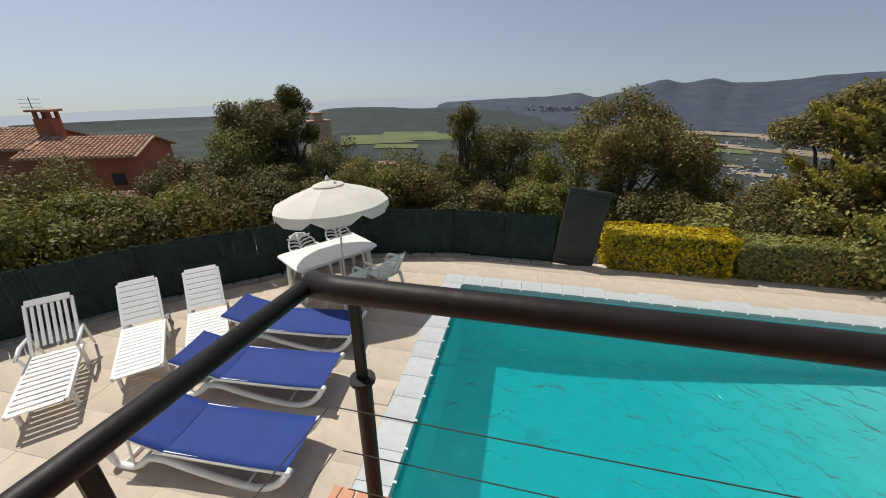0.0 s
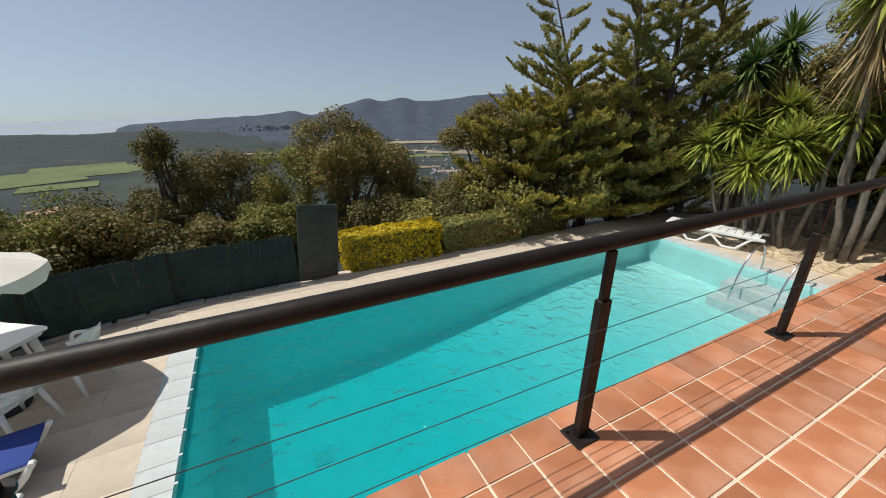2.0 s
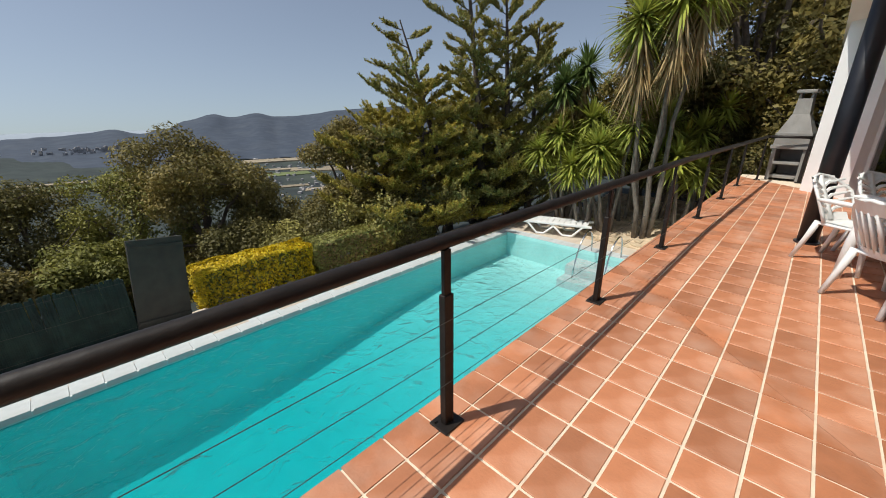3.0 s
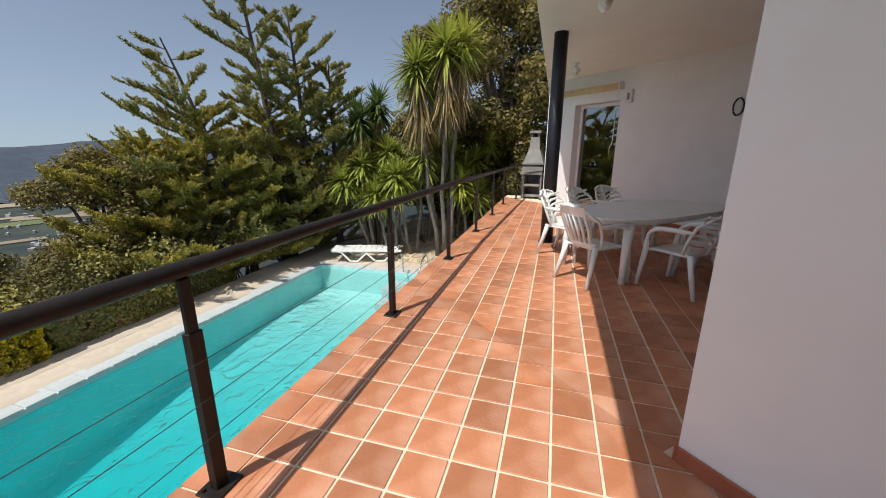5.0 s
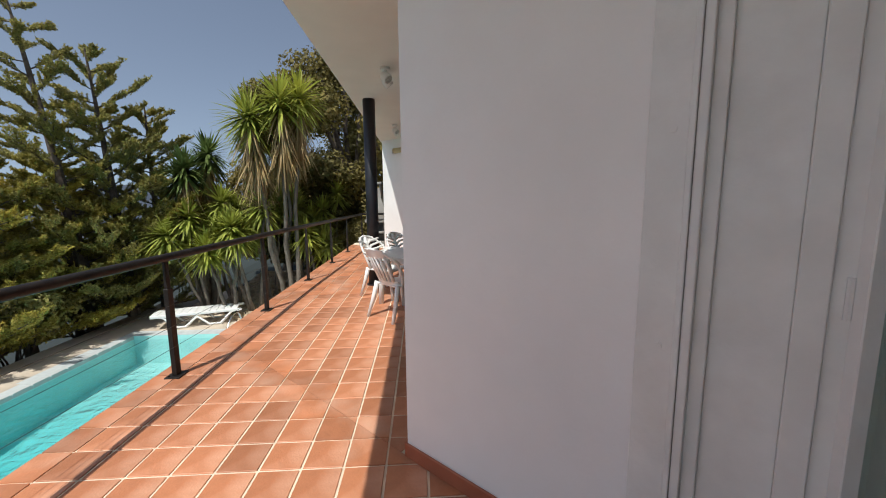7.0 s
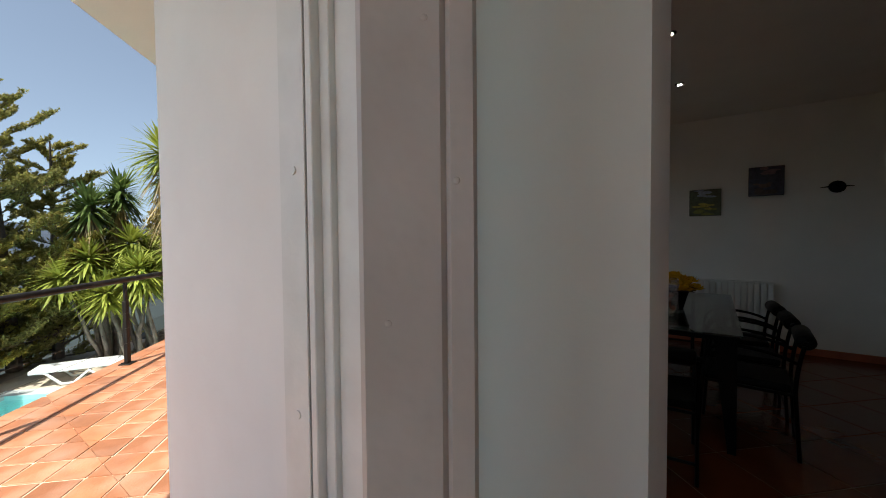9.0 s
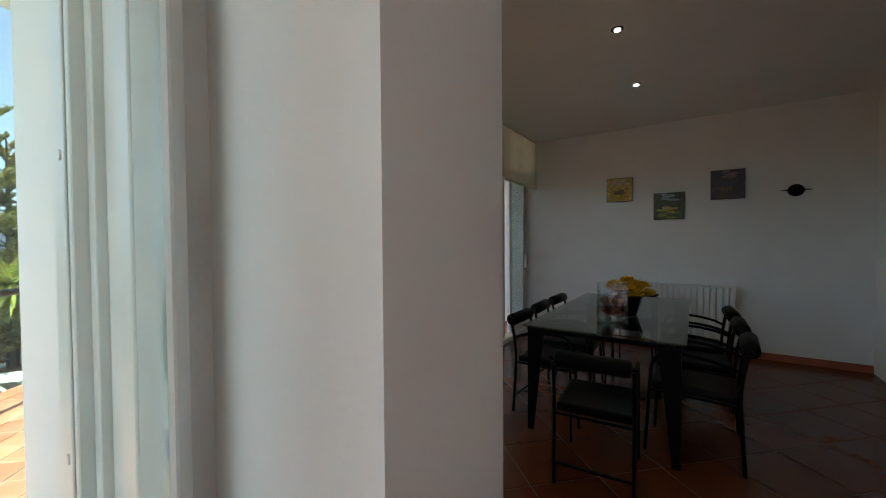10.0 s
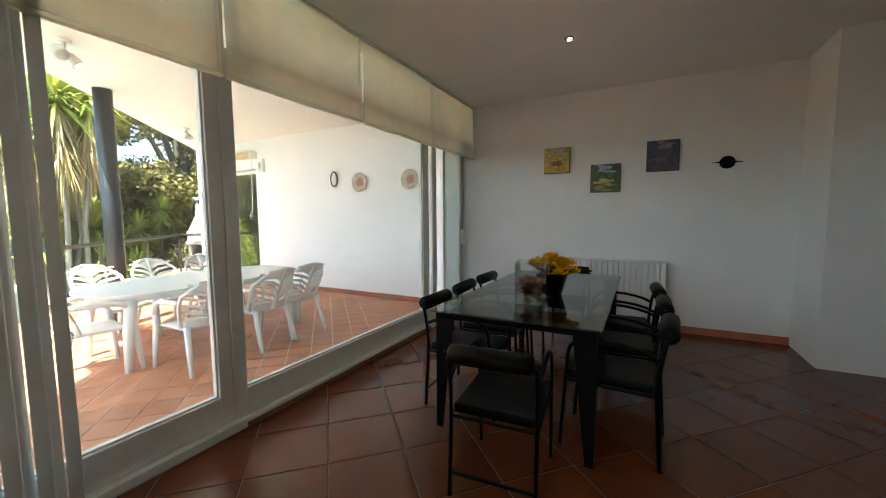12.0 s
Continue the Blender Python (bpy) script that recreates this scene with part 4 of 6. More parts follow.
# terrace door: stepped painted frame and an outward-opened glazed leaf
jw = win_thing("window_2", "white painted door frame with stepped mouldings")
for v0, v1, u in ((-.606, -.490, .102), (-.632, -.6085, .104), (-.668, -.632, .080), (-.835, -.668, .062), (-.893, -.835, .092), (-.944, -.893, .078)):
    part("frame", boxes((GU - u, GU + .005, v0, v1, 0, 2.42), bevel=.0025), PAINTFRAME, jw)
part("edge_strip", boxes((GU - .108, GU - .1025, -.606, -.590, 0, 2.42), bevel=.002), PAINTFRAME, jw)
part("gasket", boxes((GU - .1025, GU - .08, -.6086, -.6059, 0, 2.42)), CONCRETE, jw)
for z in (.45, 1.0, 1.62, 2.1):
    part("screw_cap", bar([(GU - .101, -.553, z), (GU - .106, -.553, z)], .011, 12), PAINTFRAME, jw)
part("top_frame", boxes((GU - .07, GU - .001, -2.16, -1.06, 2.36, 2.42), bevel=.005), PAINTFRAME, jw)
leaf = tagged(thing("door_2", "white-framed glazed terrace door leaf opened outwards", "door", HOUSE @ pose(GU - .073, -.957, 0, 0, 0, 215.6)), kind="structure")
part("hinge_stile", boxes((-.012, .022, -.026, .030, .02, 2.34), bevel=.003), PAINTFRAME, leaf)
part("lock_stile", boxes((.285, .47, -.033, .030, .02, 2.34), bevel=.004), LEAFPAINT_SHADED, leaf, "white stile with chipped thick paint, greyed by painted-in shade")
part("edge_moulding", boxes((.452, .4695, .030, .052, .02, 2.34), bevel=.003), LEAFPAINT_SHADED, leaf)
part("weather_seal", boxes((.440, .4515, .0302, .036, .02, 2.34)), SOIL, leaf)
part("glazing_bead", boxes((.268, .2848, -.02, .029, .12, 2.26), bevel=.004), LEAFPAINT_SHADED, leaf)
part("bottom_rail", boxes((.0225, .2845, -.03, .028, .02, .12), bevel=.004), PAINTFRAME, leaf)
part("top_rail", boxes((.0225, .2845, -.03, .028, 2.26, 2.34), bevel=.004), PAINTFRAME, leaf)
pane = part("pane", boxes((.0221, .2679, .012, .018, .1201, 2.2599)), DOORGLASS, leaf)
pane.visible_shadow = False
rng = np.random.default_rng(61)
for k in range(22):
    z = rng.uniform(.3, 2.2); r = rng.uniform(.0015, .0038)
    part("paint_blister", lathe([(r, 0), (r * .8, r * .28), (r * .3, r * .42)], 8), LEAFPAINT_SHADED, leaf, m=pose(.4695, rng.uniform(-.03, .045), z, 0, 90, 0))
for k in range(3):
    hz = (.35, 1.2, 2.05)[k]
    part("hinge", bar([(-.014, -.03, hz - .05), (-.014, -.03, hz + .05)], .008, 8), PAINTFRAME, leaf)

# ---------------------------------------------------------------- neighbour's house
ROOFTILE = mat("clay_roof_tile", (0.42, 0.24, 0.15), 0.85, var=0.25, scale=3, bump=0.3, island=0.22, stain=(0.30, 0.22, 0.16), stain_amount=0.5)
REDWALL = mat("terracotta_wall_paint", (0.36, 0.125, 0.07), 0.9, var=0.1, scale=1.5, bump=0.25, stain=(0.26, 0.10, 0.06), stain_amount=0.3)
hx, hy = around(56, 30)
nh = thing("house", "terracotta-red neighbouring house with clay tile roofs", "house", pose(hx, hy, -1.45, 0, 0, 24))
def gable(x0, x1, y0, y1, zb, ze, zr):
    """Walls with gable ends facing x, a ridge along x, and barrel tiles in rows."""
    bm = bmesh.new(); ym = (y0 + y1) / 2
    P = [bm.verts.new(p) for p in ((x0, y0, zb), (x1, y0, zb), (x1, y1, zb), (x0, y1, zb), (x0, y0, ze), (x1, y0, ze), (x1, y1, ze), (x0, y1, ze), (x0, ym, zr), (x1, ym, zr))]
    for f in ((0, 1, 5, 4), (1, 2, 6, 9, 5), (2, 3, 7, 6), (3, 0, 4, 8, 7), (4, 5, 9, 8), (6, 7, 8, 9)):
        bm.faces.new([P[i] for i in f])
    bmesh.ops.recalc_face_normals(bm, faces=bm.faces)
    part("wall", bm, REDWALL, nh)
    for side in (-1, 1):
        ye = y0 - .3 if side < 0 else y1 + .3
        zl = ze - .3 * (zr - ze) / ((y1 - y0) / 2)
        r = part("roof", sheet_prism([(x0 - .25, min(ye, ym)), (x1 + .25, min(ye, ym)), (x1 + .25, max(ye, ym)), (x0 - .25, max(ye, ym))], 0, .06), ROOFTILE, nh)
        for v in r.data.vertices:
            v.co.z += zl + (zr - zl) * abs(v.co.y - ye) / abs(ym - ye) + .02
        bm = bmesh.new(); n = int((x1 - x0 + .5) / .22)
        for k in range(n):
            x = x0 - .25 + (k + .5) * .22
            for q in range(9):
                a, b = q / 9, (q + 1) / 9 + .02
                tube(bm, [(x, ye + (ym - ye) * a, zl + (zr - zl) * a + .10), (x, ye + (ym - ye) * b, zl + (zr - zl) * b + .08)], [.085, .075], 6)
        tagged(part("barrel_tiles", bm, ROOFTILE, r), kind="stuff")
gable(-8.0, -.6, -2.2, 2.6, -7, -.15, .55)
gable(-.5, 4.4, -3.0, 1.2, -7, -.5, .14)
gable(4.5, 7.6, -2.4, .4, -7, -2.1, -1.6)
gable(2.0, 4.6, -5.6, -3.4, -7, -2.6, -2.1)
c = part("chimney", boxes((-.9, -.1, -.7, .1, -.6, 1.15), bevel=.02), REDWALL, nh)
for k in range(4):
    part("chimney_pier", boxes((-.85 + .6 * (k % 2), -.7 + .6 * (k % 2), -.65 + .6 * (k // 2), -.5 + .6 * (k // 2), 1.15, 1.5)), REDWALL, c)
part("chimney_cap", boxes((-1.05, .05, -.85, .25, 1.5, 1.62), bevel=.03), ROOFTILE, c)
an = part("aerial", bar([(-1.3, .2, -.1), (-1.3, .2, 2.2)], .02, 5), STEEL, nh)
for z in (1.7, 1.9, 2.1):
    part("aerial_rod", bar([(-1.8, .2, z), (-.8, .2, z)], .012, 4), STEEL, an)
part("window", boxes((3.1, 3.7, -3.02, -2.98, -2.0, -1.4)), BLACKCOL, nh)
# far villas on the slope
for yaw, d, s, z in ((29.8, 95, 2.6, -7.4), (20.5, 130, 6, -26), (18.2, 150, 7, -31)):
    x, y = around(yaw, d)
    v = thing("house", "pale villa with a flat clay roof on the wooded slope", "house", pose(x, y, z, 0, 0, yaw + 20))
    part("wall", boxes((-s, s, -s * .6, s * .6, -6, .8)), mat("ochre_wall", (.52, .40, .26), .9, var=.1, scale=.5), v)
    part("upper_wall", boxes((-s * .4, s * .4, -s * .4, s * .4, .8, 2.4)), bpy.data.materials["ochre_wall"], v)
    part("roof", boxes((-s * 1.08, s * 1.08, -s * .7, s * .7, .8, 1.1), bevel=.05), ROOFTILE, v)
    part("upper_roof", boxes((-s * .5, s * .5, -s * .5, s * .5, 2.4, 2.8), bevel=.05), ROOFTILE, v)
rd = thing("road", "pale winding road down the wooded slope", "road", kind="structure")
pts = [around(21.5, 60), around(21, 85), around(22, 110), around(20.2, 140), around(21, 175)]
V, F = [], []
for k, (x, y) in enumerate(pts):
    z = ground_z(x, y) + 3.2
    V += [(x - 2.2, y, z), (x + 2.2, y, z)]
    if k: F.append((2 * k - 2, 2 * k - 1, 2 * k + 1, 2 * k))
raw_mesh("surface", V, F, DECK, rd)

# ---------------------------------------------------------------- stone slope at the pool's end, handrails, drain
stones = thing("stone_slope", "tan rubble stone paving at the end of the pool", "paving", kind="structure")
rng = np.random.default_rng(21)
bed = sheet_prism([(11.45, .75), (16, .75), (16, 5.0), (12.6, 5.0), (11.45, 3.9)], -2.9, -2.07)
for v in bed.verts:
    if v.co.z > -2.5: v.co.z += max(0, v.co.x - 11.5) * .14
part("bed", bed, STONE, stones)
for i in range(15):
    for j in range(13):
        x, y = 11.6 + i * .3 + rng.uniform(-.07, .07), .95 + j * .32 + rng.uniform(-.07, .07)
        if y > 3.9 + (x - 11.45) * .9: continue
        s = rng.uniform(.12, .17)
        ang = sorted(rng.uniform(0, math.tau, 7))
        o = sheet_prism([(s * math.cos(a) * rng.uniform(.85, 1.15), s * math.sin(a)) for a in ang], -.03, rng.uniform(.02, .05))
        part("stone", o, STONE, stones, m=pose(x, y, -2.07 + max(0, x - 11.5) * .14, rng.uniform(-4, 4), -8, rng.uniform(0, 90)))
STAINLESS = mat("stainless_steel", (0.55, 0.56, 0.57), 0.2, metal=1.0, var=0.05, bump=0)
hr = thing("pool_handrail", "bent stainless steel pool handrail at the steps", "handrail")
for y in (2.55, 3.35):
    part("rail", bar(arc((PX1 + .1, y, DZ - .03), (PX1 + .1, y, DZ + .75), (PX1 - .35, y, DZ + .62), 8) + arc((PX1 - .35, y, DZ + .62), (PX1 - .8, y, DZ + .5), (PX1 - 1.0, y, DZ - .5), 8)[1:], .021, 8), STAINLESS, hr, smooth=True)
steps = thing("pool_steps", "pale tiled entry steps in the pool corner", "steps", kind="structure")
part("step", boxes((PX1 - .7, PX1, 2.2, 3.7, DZ - .95, DZ - .28), bevel=.02), COPING, steps)
part("step", boxes((PX1 - 1.15, PX1 - .701, 2.2, 3.7, DZ - .95, DZ - .55), bevel=.02), COPING, steps)
dr = thing("pool_drain", "square pale floor drain in the pool", "drain", pose(.71, 4.22, pool_depth(.71)))
part("grate", boxes((-.14, .14, -.14, .14, .0, .02), bevel=.004), COPING, dr)
sk = thing("skimmer_lid", "square pale plastic lid in the deck", "lid", pose(-1.28, 3.10, DZ + .003))
part("lid", boxes((-.13, .13, -.13, .13, 0, .008), bevel=.003), DECK, sk)
drip = thing("overflow_channel", "narrow white overflow grating along the pool edge", "grating", kind="structure")
for k in range(30):
    part("clip", boxes((-.012, .012, -.02, .02, 0, .01)), PLASTIC, drip, m=pose(PX0 + .02 + .372 * k, PY1 - .012, DZ - .012))
for k in range(14):
    part("clip", boxes((-.02, .02, -.012, .012, 0, .01)), PLASTIC, drip, m=pose(PX0 + .012, PY1 - .3 - .372 * k, DZ - .012))

# ---------------------------------------------------------------- loungers
def sling_lounger(m, back=22):
    """White moulded frame on two bent skids with a blue fabric bed; x runs towards the feet."""
    t = thing("sun_lounger", "white plastic sun lounger with a royal blue fabric bed", "sun lounger", m, group="blue loungers by the pool")
    hx, hz = -.35, .33
    bx, bz = hx - .68 * math.cos(radians(back)), hz + .68 * math.sin(radians(back))
    for y in (-.31, .31):
        p = part("frame_rail", bar([(.98, y, .33), (.6, y, .315), (.1, y, .32), (hx, y, hz), (hx - .1, y, hz)], .027, 8), PLASTIC, t, smooth=True)
        part("skid", bar(arc((.97, y, .32), (.80, y, -.03), (.45, y, .028), 6) + arc((.45, y, .028), (.0, y, .10), (-.35, y, .22), 6)[1:] + arc((-.35, y, .22), (-.55, y, .26), (-.62, y, .16), 4)[1:] + arc((-.62, y, .16), (-.75, y, .0), (-.95, y, .026), 5)[1:] + arc((-.95, y, .026), (-1.08, y, .06), (-1.05, y, .22), 4)[1:], .037, 10), PLASTIC, p, smooth=True)
        part("backrest_rail", bar([(hx, y, hz), (bx, y, bz)], .02, 8), PLASTIC, t, smooth=True)
        part("corner_cap", bar([(.99, y - .03, .335), (.99, y + .03, .335)], .032, 8), PLASTIC, t)
        part("backrest_strut", bar([(hx - .45 * math.cos(radians(back)), y * .9, hz + .45 * math.sin(radians(back))), (-.85, y * .9, .05)], .014, 6), PLASTIC, t)
    for x, z in ((-.7, .12), (-.95, .03), (.5, .05)):
        part("crossbar", bar([(x, -.31, z), (x, .31, z)], .016, 6), PLASTIC, t)
    for nm, a, b, sag in (("seat_fabric", (hx, hz), (.97, .335), -.018), ("back_fabric", (bx, bz), (hx, hz), -.012)):
        bm = bmesh.new(); n = 8; w = 6; top, bot = [], []
        for off, L in ((.026, top), (.018, bot)):
            for i in range(n + 1):
                f = i / n
                L.append([bm.verts.new((a[0] + (b[0] - a[0]) * f, -.325 + .65 * k / w, a[1] + (b[1] - a[1]) * f + off + sag * math.sin(math.pi * k / w) + (-.01 if nm == "seat_fabric" else 0) * math.sin(math.pi * f))) for k in range(w + 1)])
        for i in range(n):
            for k in range(w):
                bm.faces.new((top[i][k], top[i + 1][k], top[i + 1][k + 1], top[i][k + 1]))
                bm.faces.new((bot[i][k], bot[i][k + 1], bot[i + 1][k + 1], bot[i + 1][k]))
        for i in range(n):
            bm.faces.new((top[i][0], bot[i][0], bot[i + 1][0], top[i + 1][0])); bm.faces.new((top[i][w], top[i + 1][w], bot[i + 1][w], bot[i][w]))
        part(nm, bm, BLUEFAB, t, smooth=True)
    return t

sling_lounger(pose(-2.60, 2.02, DZ, 0, 0, 3) @ Matrix.Diagonal((.95, .95, .95, 1)), 17)
sling_lounger(pose(-2.80, 2.98, DZ, 0, 0, 5) @ Matrix.Diagonal((.95, .95, .95, 1)), 17)
sling_lounger(pose(-2.90, 3.95, DZ, 0, 0, 6) @ Matrix.Diagonal((.95, .95, .95, 1)), 17)


def slat_lounger(m, back, arms, label, n=11, group="white slatted loungers by the fence"):
    """Moulded plastic lounger with cross slats; x runs towards the feet."""
    t = thing("sun_lounger", label, "sun lounger", m, group=group)
    hx, hz = -.30, .32
    c, s = math.cos(radians(back)), math.sin(radians(back))
    for y in (-.30, .30):
        part("side_rail", boxes((hx - .05, .95, y - .025, y + .025, hz - .05, hz + .012), bevel=.01), PLASTIC, t)
        part("backrest_rail", boxes((0, .78, y * .96 - .025, y * .96 + .025, -.018, .02), bevel=.008), PLASTIC, t, m=pose(hx, 0, hz, 0, 180 + back, 0) @ pose(0, 0, 0))
        for x in (.72, -.22):
            part("leg", boxes((x - .035, x + .035, y - .022, y + .022, 0, hz - .045), bevel=.008), PLASTIC, t, m=pose(0, 0, 0, 0, 0, 0))
        if arms:
            part("armrest", bar([(hx - .28, y * 1.12, .50), (hx + .05, y * 1.18, .53), (hx + .32, y * 1.15, .50)], [.02, .03, .024], 8), PLASTIC, t, smooth=True)
            part("arm_support", bar([(hx + .28, y * 1.12, .50), (hx + .2, y * 1.05, .30)], .02, 7), PLASTIC, t)
            part("rear_strut", bar([(hx - .28, y * 1.12, .50), (hx - .5, y * 1.05, .03)], .02, 7), PLASTIC, t)
        else:
            part("wheel", bar([(-.75, y * 1.02 - .02, .09), (-.75, y * 1.02 + .02, .09)], .09, 14), CONCRETE, t)
            part("rear_strut", bar([(hx - .1, y, hz - .02), (-.75, y, .09)], .022, 7), PLASTIC, t)
    for k in range(n):
        x = hx + .05 + (1.2) * k / (n - 1)
        part("seat_slat", boxes((x - .042, x + .042, -.28, .28, hz + .002, hz + .016), bevel=.005), PLASTIC, t)
    for k in range(8 if not arms else 0):
        r = .08 + .68 * k / 7
        part("back_slat", boxes((-.0445, .0445, -.27, .27, 0, .014), bevel=.005), PLASTIC, t, m=pose(hx - r * c, 0, hz + r * s + .02, 0, back, 0))
    if arms:
        for k in range(6):
            y = -.2 + .08 * k
            part("back_slat", boxes((-.31, .31, -.024, .024, 0, .014), bevel=.005), PLASTIC, t, m=pose(hx - .42 * c, y, hz + .42 * s + .02, 0, back, 0))
        part("back_top", boxes((-.05, .05, -.28, .28, 0, .02), bevel=.008), PLASTIC, t, m=pose(hx - .77 * c, 0, hz + .77 * s + .02, 0, back, 0))
    return t

slat_lounger(pose(-5.42, 2.48, DZ, 0, 0, -43) @ Matrix.Diagonal((.93, .82, .92, 1)), 48, True, "white plastic sun lounger with armrests and raised slatted back", 12)
slat_lounger(pose(-4.85, 3.20, DZ, 0, 0, -45) @ Matrix.Diagonal((.93, .82, .92, 1)), 40, False, "white plastic slatted sun lounger with raised back", 14)
slat_lounger(pose(-4.25, 3.72, DZ, 0, 0, -48) @ Matrix.Diagonal((.93, .82, .92, 1)), 40, False, "white plastic slatted sun lounger with raised back", 14)

fl = thing("sun_lounger", "flat white moulded plastic lounger at the pool end", "sun lounger", pose(11.42, 4.95, DZ, 0, 0, -72) @ Matrix.Diagonal((1.15, 1.1, 1.15, 1)))
for y in (-.3, .3):
    part("side_frame", bar([(-.95, y, .34), (-.7, y, .30), (-.45, y, .03), (-.25, y, .03), (0, y, .26), (.25, y, .03), (.5, y, .03), (.75, y, .30), (.98, y, .33)], .03, 8), PLASTIC, fl, smooth=True)
    part("side_rail", boxes((-.95, .98, y - .03, y + .03, .30, .36), bevel=.012), PLASTIC, fl)
for k in range(12):
    part("slat", boxes((-.9 + .155 * k - .073, -.9 + .155 * k + .073, -.28, .28, .345, .362), bevel=.005), PLASTIC, fl)

# ---------------------------------------------------------------- parasol, deck table
par = thing("parasol", "cream canvas parasol with scalloped valance over the table", "parasol", pose(-2.80, 5.34, DZ))
part("pole", bar([(0, 0, 0), (.02, 0, 2.08)], .02, 10), PLASTIC, par)
part("base", lathe([(.24, 0), (.25, .03), (.22, .08), (.05, .11), (.04, .3)], 20), BLACKCOL, par)
bm = bmesh.new(); NP = 8; R0 = .97
apex = bm.verts.new((0, 0, 2.06)); rings = []
for fr, z in ((.3, 1.985), (.65, 1.87), (1.0, 1.72)):
    ring = []
    for k in range(NP * 4):
        a = k * math.tau / (NP * 4); sagr = 1 - .05 * math.sin(math.pi * (k % 4) / 4)
        ring.append(bm.verts.new((R0 * fr * sagr * math.cos(a), R0 * fr * sagr * math.sin(a), z - .02 * fr * math.sin(math.pi * (k % 4) / 4))))
    rings.append(ring)
val = [bm.verts.new(v.co * 1 + Vector((0, 0, -.17 + (.10 if k % 4 == 0 else 0)))) for k, v in enumerate(rings[-1])]
rings.append(val)
for k in range(NP * 4):
    bm.faces.new((apex, rings[0][k], rings[0][(k + 1) % (NP * 4)]))
for a, b in zip(rings, rings[1:]):
    for k in range(NP * 4):
        bm.faces.new((a[k], b[k], b[(k + 1) % (NP * 4)], a[(k + 1) % (NP * 4)]))
can = part("canopy", bm, CANVAS, par, m=pose(.02, 0, 0, -2, -4, 10))
part("vent", lathe([(.26, 2.008), (.24, 2.022), (.10, 2.066), (.02, 2.085)], 16), CANVAS, can)
part("finial", lathe([(.02, 2.075), (.04, 2.11), (.02, 2.15), (.005, 2.16)], 10), PLASTIC, can)
for k in range(NP):
    a = k * math.tau / NP
    part("rib", bar([(0, 0, 2.03), (0.95 * math.cos(a), 0.95 * math.sin(a), 1.70)], .008, 5), PLASTIC, can)
    part("strut", bar([(0, 0, 1.5), (.55 * math.cos(a), .55 * math.sin(a), 1.86)], .006, 5), PLASTIC, can)

def resin_table(name, m, label, sx, sy, h=.72, oval=.25, legs=4):
    t = thing(name, label, "table", m)
    pts = []
    for k in range(32):
        a = k * math.tau / 32; c, s = math.cos(a), math.sin(a); e = .35 + oval
        pts.append((sx * math.copysign(abs(c) ** e, c), sy * math.copysign(abs(s) ** e, s)))
    part("tabletop", sheet_prism(pts, h - .022, h), PLASTIC, t)
    part("apron", sheet_prism([(x * .93, y * .9) for x, y in pts], h - .075, h - .0225), PLASTIC, t)
    for a in (-1, 1):
        for b in (-1, 1):
            part("leg", bar([(a * sx * .78, b * sy * .68, h - .06), (a * sx * .82, b * sy * .72, h * .5), (a * sx * .84, b * sy * .74, 0)], [.055, .045, .034], 10), PLASTIC, t, smooth=True)
    return t

resin_table("deck_table", pose(-3.18, 5.56, DZ, 0, 0, 56), "white plastic garden table under the parasol", .80, .44, .72, -.2)


